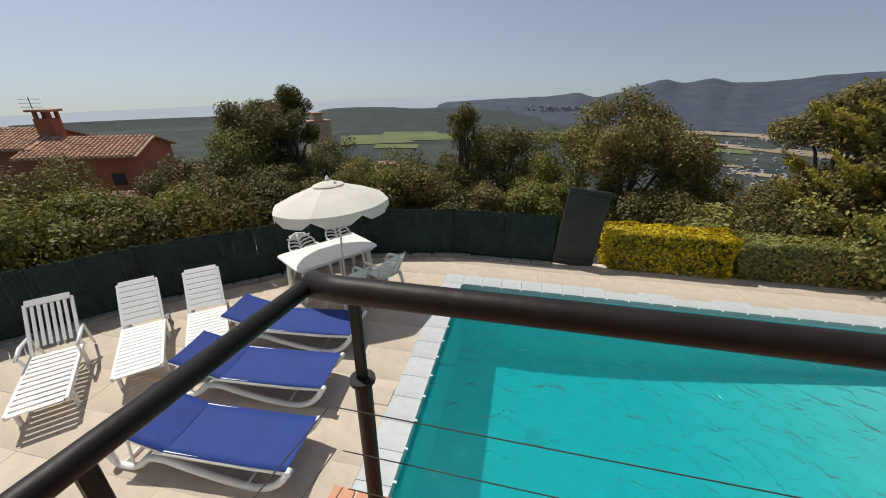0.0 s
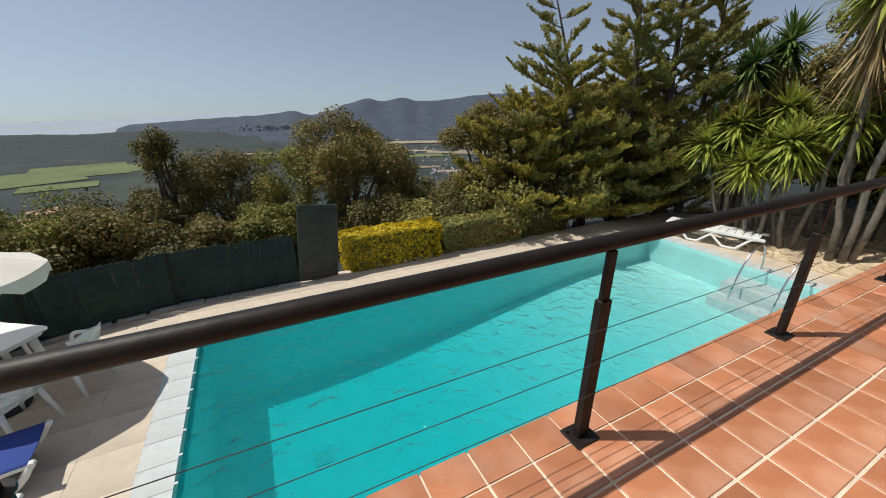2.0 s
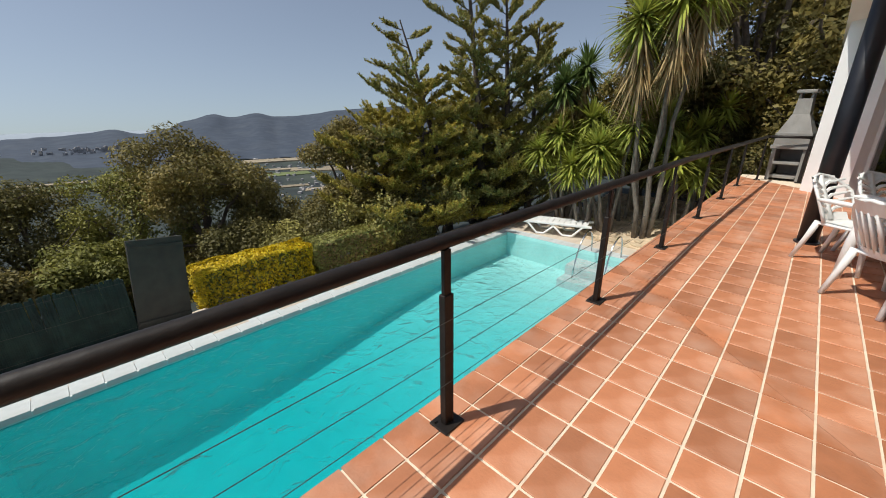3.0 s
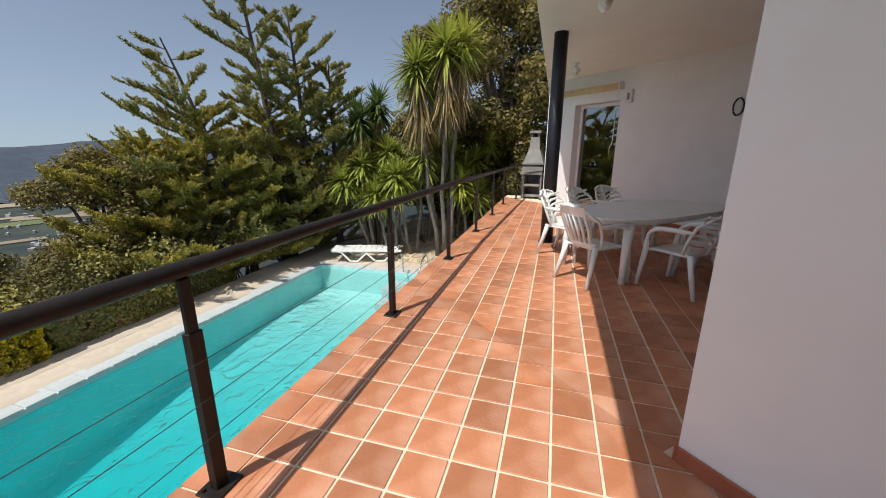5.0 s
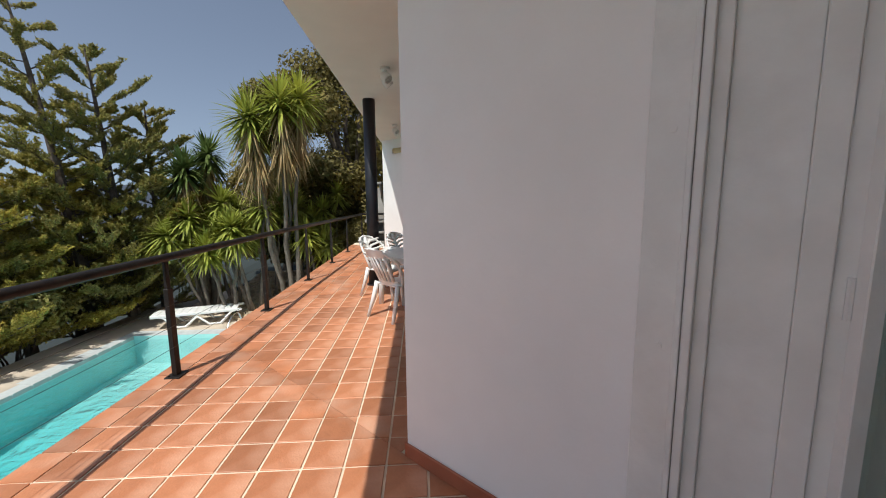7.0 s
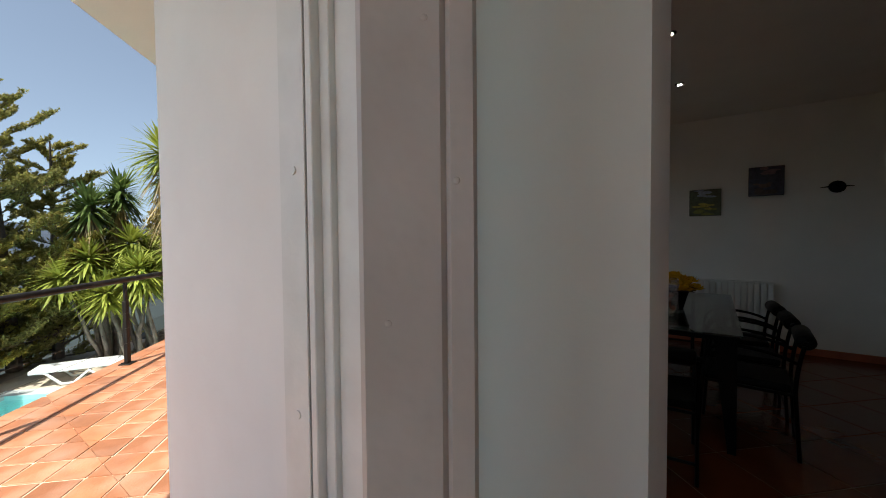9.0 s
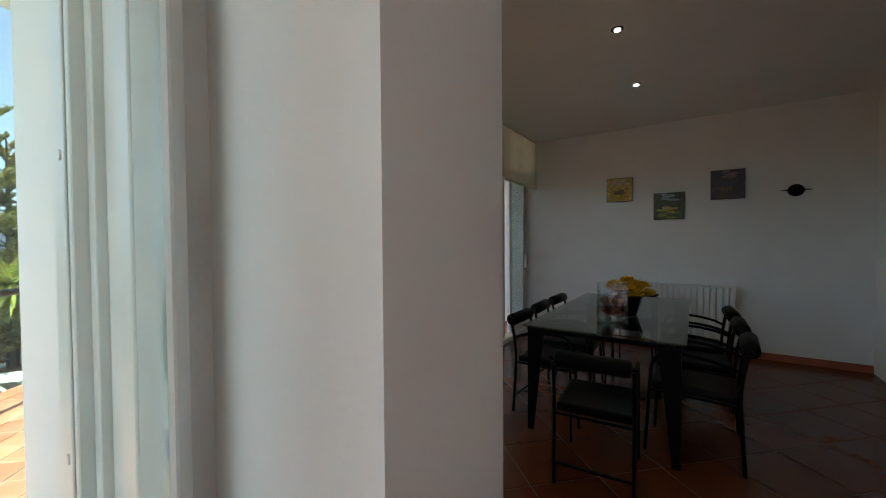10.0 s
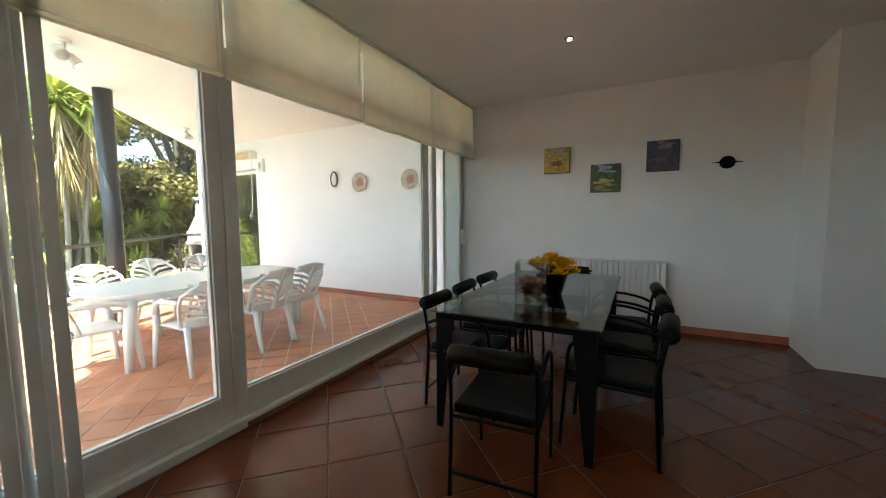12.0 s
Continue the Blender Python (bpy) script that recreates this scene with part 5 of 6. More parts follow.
def resin_chair(m, style="fan", group="white plastic chairs"):
    """Stacking garden chair: shell seat, pierced curved back, arms flowing into legs; faces +x."""
    t = thing("garden_chair", "white plastic garden armchair with a pierced fan back" if style == "fan" else "white plastic garden armchair with an upright slatted back", "chair", m, group=group)
    bm = bmesh.new(); n = 6
    top = [[bm.verts.new((-.20 + .44 * i / n, (-.22 + .44 * k / n) * (1 + .06 * i / n), .425 - .015 * math.sin(math.pi * k / n) * math.sin(math.pi * i / n) + (.0 if i < n else -.012))) for k in range(n + 1)] for i in range(n + 1)]
    bot = [[bm.verts.new(v.co - Vector((0, 0, .022))) for v in r] for r in top]
    for i in range(n):
        for k in range(n):
            bm.faces.new((top[i][k], top[i + 1][k], top[i + 1][k + 1], top[i][k + 1])); bm.faces.new((bot[i][k], bot[i][k + 1], bot[i + 1][k + 1], bot[i + 1][k]))
    for i in range(n):
        bm.faces.new((top[i][0], bot[i][0], bot[i + 1][0], top[i + 1][0])); bm.faces.new((top[i][n], top[i + 1][n], bot[i + 1][n], bot[i][n]))
        bm.faces.new((top[0][i], top[0][i + 1], bot[0][i + 1], bot[0][i])); bm.faces.new((top[n][i], bot[n][i], bot[n][i + 1], top[n][i + 1]))
    part("seat", bm, PLASTIC, t, smooth=True)
    def bp(y, z):      # a point on the curved, raked back
        return Vector((-.20 - .22 * (z - .42) / .45 + .09 * (y / .24) ** 2, y, z))
    W = lambda z: .20 + .06 * math.sin(math.pi * min(1, max(0, (z - .36) / .62)))
    rim = [bp(-W(z), z) for z in (.43, .52, .62, .72)] + [bp(-.19, .80), bp(-.11, .855), bp(0, .875), bp(.11, .855), bp(.19, .80)] + [bp(W(z), z) for z in (.72, .62, .52, .43)]
    part("back_rim", bar(rim, .017, 7), PLASTIC, t, smooth=True)
    if style == "fan":
        part("back_panel", _panel(bp, .78, .862, .165), PLASTIC, t)
        part("spine", bar([bp(0, z) for z in (.43, .55, .65, .75, .86)], [.035, .03, .028, .028, .03], 6), PLASTIC, t, smooth=True)
        for s in (-1, 1):
            for k in range(5):
                z = .50 + .062 * k
                part("back_blade", _blade(bp, s, z, W), PLASTIC, t)
        part("back_base", _panel(bp, .425, .50, .19), PLASTIC, t)
    else:
        part("back_panel", _panel(bp, .76, .862, .165), PLASTIC, t)
        part("back_base", _panel(bp, .425, .47, .19), PLASTIC, t)
        for k in range(6):
            y0 = -.15 + .06 * k
            part("back_slat", bar([bp(y0 * .85, .45), bp(y0, .62), bp(y0, .78)], [.016, .018, .018], 6), PLASTIC, t, smooth=True)
    for s in (-1, 1):
        y = .265 * s
        part("armrest", bar(arc(bp(W(.64) * s, .66), (-.16, y * 1.05, .665), (.08, y, .655), 4) + arc((.08, y, .655), (.24, y, .64), (.235, y, .50), 4)[1:], [.016, .02, .024, .026, .026, .026, .024, .022, .02], 7), PLASTIC, t, smooth=True)
        part("front_leg", bar([(.235, y, .52), (.245, y * .96, .40), (.265, y * 1.0, .18), (.285, y * 1.03, 0)], [.024, .032, .026, .02], 8), PLASTIC, t, smooth=True)
        part("rear_leg", bar([(-.19, .20 * s, .43), (-.235, .215 * s, .25), (-.31, .24 * s, 0)], [.032, .028, .02], 8), PLASTIC, t, smooth=True)
    return t

def _panel(bp, z0, z1, w):
    bm = bmesh.new(); n = 8
    f = [[bm.verts.new(bp(-w + 2 * w * k / n, z)) for k in range(n + 1)] for z in (z0, (z0 + z1) / 2, z1)]
    b = [[bm.verts.new(v.co + Vector((-.016, 0, 0))) for v in r] for r in f]
    for i in range(2):
        for k in range(n):
            bm.faces.new((f[i][k], f[i][k + 1], f[i + 1][k + 1], f[i + 1][k])); bm.faces.new((b[i][k], b[i + 1][k], b[i + 1][k + 1], b[i][k + 1]))
    for k in range(n):
        bm.faces.new((f[2][k], f[2][k + 1], b[2][k + 1], b[2][k])); bm.faces.new((f[0][k], b[0][k], b[0][k + 1], f[0][k + 1]))
    return bm

def _blade(bp, s, z, W):
    """One leaf-shaped bar rising from the spine to the rim."""
    return bar([bp(.015 * s, z), bp(.09 * s, z + .045), bp((W(z + .09) - .005) * s, z + .085)], [.017, .019, .012], 6)

chair = resin_chair(HOUSE @ pose(4.97, 3.56, 0, 0, 0, -75), "fan", "white chairs round the terrace table")
def hchair(u, v, rz):
    copy_thing(chair, HOUSE @ pose(u, v, 0, 0, 0, rz))
hchair(5.55, 3.66, -88); hchair(6.15, 3.64, -95)
hchair(5.02, 2.02, 88); hchair(5.66, 2.02, 95); hchair(6.17, 2.06, 84)
resin_chair(HOUSE @ pose(4.42, 2.66, 0, 0, 0, -2), "slat", "white chairs round the terrace table")
resin_table("terrace_table", HOUSE @ pose(5.52, 2.80, 0), "large white oval plastic table on the terrace", 1.12, .58, .72, .30)
# chairs at the deck table
for x, y, rz in ((-3.65, 5.65, -30), (-3.25, 6.3, -35), (-2.5, 4.85, 148), (-2.1, 5.5, 150)):
    copy_thing(chair, pose(x, y, DZ, 0, 0, rz))["group"] = "chairs at the deck table"

# ---------------------------------------------------------------- barbecue
bbq = thing("barbecue", "grey cast concrete garden barbecue with tapered chimney", "barbecue", pose(12.62, -.16, 0, 0, 0, 172) @ Matrix.Diagonal((.95, .78, 1.08, 1)))
for y in (-.35, .35):
    part("side_wall", boxes((-.28, .28, y - .05, y + .05, 0, .66), bevel=.012), CONCRETE, bbq)
part("back_wall", boxes((-.30, -.24, -.30, .30, 0, .66), bevel=.008), CONCRETE, bbq)
for z in (.05, .34):
    part("shelf", boxes((-.24, .29, -.298, .298, z, z + .06), bevel=.01), CONCRETE, bbq)
part("hearth", boxes((-.32, .33, -.45, .45, .661, .74), bevel=.015), CONCRETE, bbq)
bm = bmesh.new()
lv = [(.742, .29, .41), (.98, .28, .39), (1.36, .16, .19), (1.66, .14, .16)]
rg = [[bm.verts.new(p) for p in ((-a, -b, z), (a, -b, z), (a, b, z), (-a, b, z))] for z, a, b in lv]
for a, b in zip(rg, rg[1:]):
    for k in range(4):
        bm.faces.new((a[k], a[(k + 1) % 4], b[(k + 1) % 4], b[k]))
bm.faces.new(rg[0][::-1]); bm.faces.new(rg[-1])
part("chimney_hood", bm, CONCRETE, bbq)
part("hood_lip", boxes((.26, .31, -.41, .41, .93, .99), bevel=.01), CONCRETE, bbq)
for y in (-.13, .13):
    part("chimney_leg", boxes((-.12, .12, y - .03, y + .03, 1.661, 1.76)), CONCRETE, bbq)
part("chimney_cap", boxes((-.20, .20, -.22, .22, 1.761, 1.83), bevel=.02), CONCRETE, bbq)

# ---------------------------------------------------------------- on the outer walls and the overhang
def spotlight(x, y):
    t = thing("spotlight", "white twin outdoor spotlight on the overhang", "spotlight", pose(x, y, CZ), group="spotlights on the overhang")
    part("mount", bar([(0, 0, 0), (0, 0, -.03)], .06, 14), PAINTFRAME, t)
    part("arm", bar([(0, 0, -.03), (0, 0, -.1)], .018, 8), PAINTFRAME, t)
    for dx, rx in ((-.07, 35), (.06, -20)):
        h = part("lamp_head", lathe([(.03, 0), (.055, .03), (.06, .11), (.055, .12)], 14), PAINTFRAME, t, smooth=True, m=pose(dx, .03, -.10, 140, rx, 0))
        part("lens", bar([(0, 0, .121), (0, 0, .124)], .05, 14), GLASS, h)
spotlight(5.25, -1.12); spotlight(8.8, -1.0)
CREAM = mat("cream_awning", (0.62, 0.50, 0.28), 0.8, var=0.08, scale=8, bump=0.1)
aw = thing("awning", "rolled cream awning above the glass door", "awning", HOUSE @ pose(WU - .09, 0, 2.70))
part("roll", bar([(0, 5.40, 0), (0, 6.90, 0)], .065, 14), CREAM, aw, smooth=True)
for v in (5.38, 6.92):
    part("bracket", boxes((-.07, .09, v - .02, v + .02, -.075, .075), bevel=.008), PAINTFRAME, aw)
part("crank", bar([(0, 5.42, -.07), (-.01, 5.44, -1.15), (-.05, 5.46, -1.2), (-.05, 5.46, -1.32)], .008, 6), PAINTFRAME, aw)
al = thing("alarm_box", "small white siren box on the wall", "alarm", HOUSE @ pose(WU, 5.2, 2.48))
part("case", boxes((-.07, 0, -.075, .075, -.13, .13), bevel=.02), PLASTIC, al)
part("badge", boxes((-.073, -.0705, -.03, .03, -.07, .06)), CONCRETE, al)
ov = thing("bulkhead_lamp", "oval bulkhead lamp with dark rim", "wall lamp", HOUSE @ pose(WU, 3.22, 2.10))
rimp = [(0, .075 * math.cos(a), .13 * math.sin(a)) for a in [k * math.tau / 20 for k in range(21)]]
part("rim", bar([(-.04, y, z) for _, y, z in rimp], .014, 6), BLACKCOL, ov, smooth=True)
bm = bmesh.new(); bmesh.ops.create_uvsphere(bm, u_segments=16, v_segments=10, radius=1)
for v in bm.verts: v.co = Vector((-.02 + v.co.x * .05, v.co.y * .068, v.co.z * .122))
part("diffuser", bm, PLASTIC, ov, smooth=True)
PLATE = mat("painted_plate", (0.55, 0.42, 0.27), 0.3, var=0.5, scale=26, bump=0.1, stain=(0.16, 0.22, 0.24), stain_amount=0.8, stain_scale=18)
for v in (2.64, 1.6):
    pl = thing("wall_plate", "round painted ceramic plate hung on the wall", "plate", HOUSE @ pose(WU - .001, v, 2.02, 0, -90, 0), group="plates on the terrace wall")
    part("dish", lathe([(.06, 0), (.10, .012), (.165, .028), (.168, .034), (.155, .032), (.09, .018), (.02, .016)], 28), PLATE, pl, smooth=True)
    part("centre", lathe([(.075, .0175), (.073, .021), (.01, .0215)], 24), SKIRT, pl)
d3 = tagged(thing("door_3", "white-framed glass door in the terrace wall", "door", HOUSE), kind="structure")
def side_frame(dd, v0, v1, z0, z1, u, t=.07, d=.06, glass=REFGLASS):
    part("stile", boxes((u - d / 2, u + d / 2, v0, v0 + t, z0, z1), bevel=.004), PAINTFRAME, dd)
    part("stile", boxes((u - d / 2, u + d / 2, v1 - t, v1, z0, z1), bevel=.004), PAINTFRAME, dd)
    part("top_rail", boxes((u - d / 2, u + d / 2, v0 + t, v1 - t, z1 - t, z1), bevel=.004), PAINTFRAME, dd)
    part("bottom_rail", boxes((u - d / 2, u + d / 2, v0 + t, v1 - t, z0, z0 + .1), bevel=.004), PAINTFRAME, dd)
    part("pane", boxes((u - .004, u + .004, v0 + t, v1 - t, z0 + .1, z1 - t)), glass, dd)
side_frame(d3, 5.43, 6.61, .0, 2.43, WU + .2)

# ---------------------------------------------------------------- dining room
BLACKLEATHER = mat("black_leatherette", (0.0035, 0.003, 0.003), 0.5, spec=0.15, var=0.25, scale=8, bump=0.2, bscale=90)
BLACKSTEEL = mat("black_powder_coat", (0.0025, 0.0025, 0.003), 0.5, spec=0.15, var=0.2, scale=9, bump=0.1)
LINEN = mat("cream_blind_linen", (0.88, 0.85, 0.75), 0.9, var=0.03, scale=9, bump=0.2, bscale=260, trans=0.75)
TABLEGLASS = glass_mat("smoked_table_glass", (0.55, 0.62, 0.61), 0.10)
CLEARGLASS = glass_mat("vase_glass", (0.93, 0.95, 0.95), 0.07)
RADIATOR = mat("radiator_enamel", (0.76, 0.76, 0.74), 0.35, var=0.02, bump=0)

def dining_chair(m):
    """Thin black tube frame, leather seat and a padded roll as backrest; faces +x."""
    t = thing("dining_chair", "black metal dining chair with leather seat and rolled backrest", "chair", m, group="chairs round the dining table")
    part("seat", boxes((-.21, .23, -.22, .22, .41, .462), bevel=.018), BLACKLEATHER, t)
    for s in (-1, 1):
        y = .225 * s
        part("rear_leg", bar([(-.25, y, 0), (-.225, y, .42)] + arc((-.225, y, .43), (-.232, y, .60), (-.262, y, .715), 5), .0115, 7), BLACKSTEEL, t, smooth=True)
        part("front_leg", bar([(.25, y, 0), (.225, y, .42), (.215, y, .56)], .0115, 7), BLACKSTEEL, t, smooth=True)
        part("armrest", bar(arc((.215, y, .56), (.20, y, .67), (.06, y, .665), 5) + arc((.06, y, .665), (-.14, y, .66), (-.236, y, .60), 4)[1:], .0115, 7), BLACKSTEEL, t, smooth=True)
        part("seat_rail", bar([(-.225, y, .405), (.226, y, .405)], .010, 6), BLACKSTEEL, t)
    for x, z in ((-.244, .12), (-.226, .405), (.226, .405)):
        part("stretcher", bar([(x, -.225, z), (x, .225, z)], .009, 6), BLACKSTEEL, t)
    part("back_roll", bar([(-.268, y, .735) for y in (-.215, -.210, -.195, .195, .210, .215)], [.022, .040, .048, .048, .040, .022], 16), BLACKLEATHER, t, smooth=True)
    part("back_axle", bar([(-.268, -.245, .735), (-.268, .245, .735)], .012, 8), BLACKSTEEL, t)
    return t

TU0, TU1, TV0, TV1, TH = 5.07, 7.12, -1.58, -.53, .80
CHAIR = Matrix.Diagonal((1.04, .95, 1.02, 1))
dc = dining_chair(HOUSE @ pose(4.84, -1.12, 0, 0, 0, 4) @ CHAIR)
for u, v, rz in ((5.46, -1.62, 86), (6.05, -1.62, 90), (6.60, -1.60, 93), (5.52, -.62, -91), (6.12, -.60, -88), (6.68, -.60, -92), (7.32, -1.03, 180)):
    copy_thing(dc, HOUSE @ pose(u, v, 0, 0, 0, rz) @ CHAIR)
dt = thing("dining_table", "dark glass dining table on tapered black steel legs", "table", HOUSE)
part("tabletop", boxes((TU0, TU1, TV0, TV1, TH - .012, TH), bevel=.003), TABLEGLASS, dt)
for u, su in ((TU0 + .03, 1), (TU1 - .03, -1)):
    part("apron_rail", boxes((u - .012, u + .012, TV0 + .06, TV1 - .06, TH - .05, TH - .018), bevel=.003), BLACKSTEEL, dt)
    for v, sv in ((TV0 + .03, 1), (TV1 - .03, -1)):
        bm = bmesh.new()
        for ax in (0, 1):
            w0, w1 = .13, .045
            a = [(0, 0), (w0, 0), (w0, .006), (0, .006)]; b = [(0, 0), (w1, 0), (w1, .006), (0, .006)]
            f = (lambda p: (su * p[0], sv * p[1])) if ax == 0 else (lambda p: (su * p[1], sv * p[0]))
            hi = [bm.verts.new((u + f(p)[0], v + f(p)[1], TH - .013)) for p in a]; lo = [bm.verts.new((u + f(p)[0], v + f(p)[1], 0)) for p in b]
            bm.faces.new(hi); bm.faces.new(lo[::-1])
            for k in range(4): bm.faces.new((hi[k], hi[(k + 1) % 4], lo[(k + 1) % 4], lo[k]))
        bmesh.ops.recalc_face_normals(bm, faces=bm.faces)
        part("leg", bm, BLACKSTEEL, dt, "tapered folded-steel leg")
for v in (TV0 + .03, TV1 - .03):
    part("side_rail", boxes((TU0 + .05, TU1 - .05, v - .012, v + .012, TH - .05, TH - .018), bevel=.003), BLACKSTEEL, dt)

VU, VV = 5.56, -1.08
vase = thing("vase", "square clear glass vase with pebbles on the table", "vase", HOUSE @ pose(VU, VV, TH, 0, 0, 8) @ Matrix.Diagonal((1.2, 1.2, 1.15, 1)))
part("glass_wall", boxes((-.09, .09, -.09, -.083, .012, .26), (-.09, .09, .083, .09, .012, .26), (-.09, -.083, -.083, .083, .012, .26), (.083, .09, -.083, .083, .012, .26)), CLEARGLASS, vase)
part("glass_base", boxes((-.09, .09, -.09, .09, 0, .011), bevel=.003), CLEARGLASS, vase)
rng = np.random.default_rng(31)
PEBBLE = mat("pale_pebble", (0.22, 0.17, 0.13), 0.7, var=0.3, scale=20, bump=0.2)
POTPOURRI = mat("dried_petals", (0.14, 0.05, 0.03), 0.85, var=0.5, scale=25, bump=0.4, island=.5)
for k in range(40):
    bm = bmesh.new(); bmesh.ops.create_icosphere(bm, subdivisions=1, radius=rng.uniform(.016, .025))
    part("pebble" if k < 14 else "dried_petal", bm, PEBBLE if k < 14 else POTPOURRI, vase, smooth=True, m=pose(rng.uniform(-.06, .06), rng.uniform(-.06, .06), (.026 if k < 14 else .06) + .022 * (k % 5), rng.uniform(0, 90), 0, rng.uniform(0, 90)))
flw = thing("flower_pot", "yellow flowers in a dark square pot", "flowers", HOUSE @ pose(VU + .34, VV - .07, TH) @ Matrix.Diagonal((1.15, 1.15, 1.1, 1)))
bm = bmesh.new()
lv = [(0, .05), (.14, .085), (.145, .09), (.15, .085)]
rg = [[bm.verts.new((a * x, a * y, z)) for x, y in ((-1, -1), (1, -1), (1, 1), (-1, 1))] for z, a in lv]
for a, b in zip(rg, rg[1:]):
    for k in range(4): bm.faces.new((a[k], a[(k + 1) % 4], b[(k + 1) % 4], b[k]))
bm.faces.new(rg[0][::-1]); bm.faces.new(rg[-1])
part("pot", bm, BLACKSTEEL, flw)
PETAL = leafmat("yellow_petal", (0.75, 0.45, 0.01), .25)
for k in range(16):
    a = k * 2.4; r = .135 * math.sqrt(k / 16)
    c = (r * math.cos(a), r * math.sin(a), .25 + rng.uniform(-.035, .035) - r * .45)
    part("stem", bar([(0, 0, .10), c], .004, 5), OAKLEAF, flw)
    V, F = [], []
    for lay, (n, L, e) in enumerate(((7, .062, .1), (6, .055, .65), (5, .042, 1.1))):
        for q in range(n):
            b = q * math.tau / n + lay * .6 + rng.uniform(-.2, .2); e2 = e + rng.uniform(-.25, .25)
            d = np.array([math.cos(b) * math.cos(e2), math.sin(b) * math.cos(e2), math.sin(e2)]); s_ = np.array([-math.sin(b), math.cos(b), 0]) * .024
            i = len(V); p0 = np.asarray(c); cup = np.array([0, 0, .012])
            V += [p0, p0 + d * L * .6 - s_, p0 + d * L + cup, p0 + d * L * .6 + s_]; F += [(i, i + 1, i + 2, i + 3)]
    raw_mesh("blossom", V, F, PETAL, flw)
for k in range(9):
    a = k * .7 + .2; V = [np.array([0, 0, .13]), np.array([.09 * math.cos(a - .25), .09 * math.sin(a - .25), .19]), np.array([.17 * math.cos(a), .17 * math.sin(a), .17 + .02 * (k % 3)]), np.array([.09 * math.cos(a + .25), .09 * math.sin(a + .25), .19])]
    raw_mesh("leaf", V, [(0, 1, 2, 3)], OAKDARK, flw)

# radiator under the pictures
rad = thing("radiator", "white panel radiator on the dining room wall", "radiator", HOUSE @ pose(WU, 0, 0))
for k in range(20):
    v = -2.03 + .0645 * k
    part("column", boxes((-.10, -.035, v, v + .058, .16, .84), bevel=.008), RADIATOR, rad)
part("top_grille", boxes((-.10, -.03, -2.03, -.745, .842, .86), bevel=.004), RADIATOR, rad)
for v in (-1.9, -.9):
    part("bracket", boxes((-.034, 0, v, v + .04, .3, .7)), RADIATOR, rad)
part("valve", bar([(-.06, -2.09, .16), (-.06, -2.09, .24)], .022, 8), RADIATOR, rad)
part("pipe", bar([(-.06, -2.09, 0), (-.06, -2.09, .2), (-.06, -2.03, .2)], .009, 6), RADIATOR, rad)

# pictures
def painting(v, z, w, h, tones, seed, label):
    t = thing("painting", label, "painting", HOUSE @ pose(WU - .002, v, z, 0, 0, 0), group="small paintings on the dining room wall")
    part("canvas_edge", boxes((-.028, 0, -w / 2, w / 2, -h / 2, h / 2), bevel=.003), BLACKLEATHER, t)
    r = np.random.default_rng(seed)
    for k in range(26):
        f = k / 26; c = tones[min(int(f * len(tones)), len(tones) - 1)]
        mt = bpy.data.materials.get("paint_%.2f_%.2f_%.2f" % c) or mat("paint_%.2f_%.2f_%.2f" % c, c, .6, var=.35, scale=22, bump=.4, bscale=50)
        cz, cy = -h / 2 + h * (f * .9 + .05) + r.normal(0, .01), r.uniform(-.28, .28) * w
        sw, sh = w * r.uniform(.12, .2), h * r.uniform(.03, .07)
        o = sheet_prism([(max(-w / 2 + .006, min(w / 2 - .006, cy + sw * math.cos(a))), max(-h / 2 + .006, min(h / 2 - .006, cz + sh * math.sin(a)))) for a in [q * math.tau / 9 + r.uniform(-.2, .2) for q in range(9)]], 0, .001)
        part("brush_patch", o, mt, t, m=pose(-.0285 - .0006 * k, 0, 0) @ Matrix(((0, 0, -1, 0), (1, 0, 0, 0), (0, 1, 0, 0), (0, 0, 0, 1))))
    base = tones[len(tones) // 2]
    part("ground", boxes((-.0284, -.0281, -w / 2 + .004, w / 2 - .004, -h / 2 + .004, h / 2 - .004)), bpy.data.materials["paint_%.2f_%.2f_%.2f" % base], t)
painting(-.725, 2.14, .33, .33, [(.50, .36, .07), (.20, .16, .07), (.55, .42, .12), (.46, .46, .42)], 1, "small square landscape painting in ochre and grey")
painting(-1.325, 1.88, .35, .35, [(.24, .26, .07), (.50, .42, .10), (.12, .14, .09), (.34, .40, .50)], 2, "small square landscape painting in green and blue-grey")
painting(-1.945, 2.11, .34, .36, [(.12, .09, .09), (.20, .13, .12), (.09, .09, .13), (.30, .20, .22)], 3, "small square dark abstract painting")
fs = thing("wall_ornament", "black metal fish-shaped wall ornament", "ornament", HOUSE @ pose(WU - .012, -2.57, 1.99))
bm = bmesh.new(); bmesh.ops.create_uvsphere(bm, u_segments=14, v_segments=8, radius=1)
for v in bm.verts: v.co = Vector((v.co.x * .012, v.co.y * .075, v.co.z * .07))
part("body", bm, BLACKSTEEL, fs, smooth=True)
part("bar", bar([(0, -.14, 0), (0, -.06, .006), (0, .06, .006), (0, .14, 0)], [.003, .010, .010, .003], 6), BLACKSTEEL, fs)
sw = thing("light_switch", "white plastic double switch plate", "switch", HOUSE @ pose(7.5, -3.92, 1.06))
part("plate", boxes((-.012, 0, -.075, .075, -.04, .04), bevel=.004), PLASTIC, sw)
for v in (-.035, .035):
    part("rocker", boxes((-.016, -.0125, v - .025, v + .025, -.025, .025), bevel=.002), PLASTIC, sw)

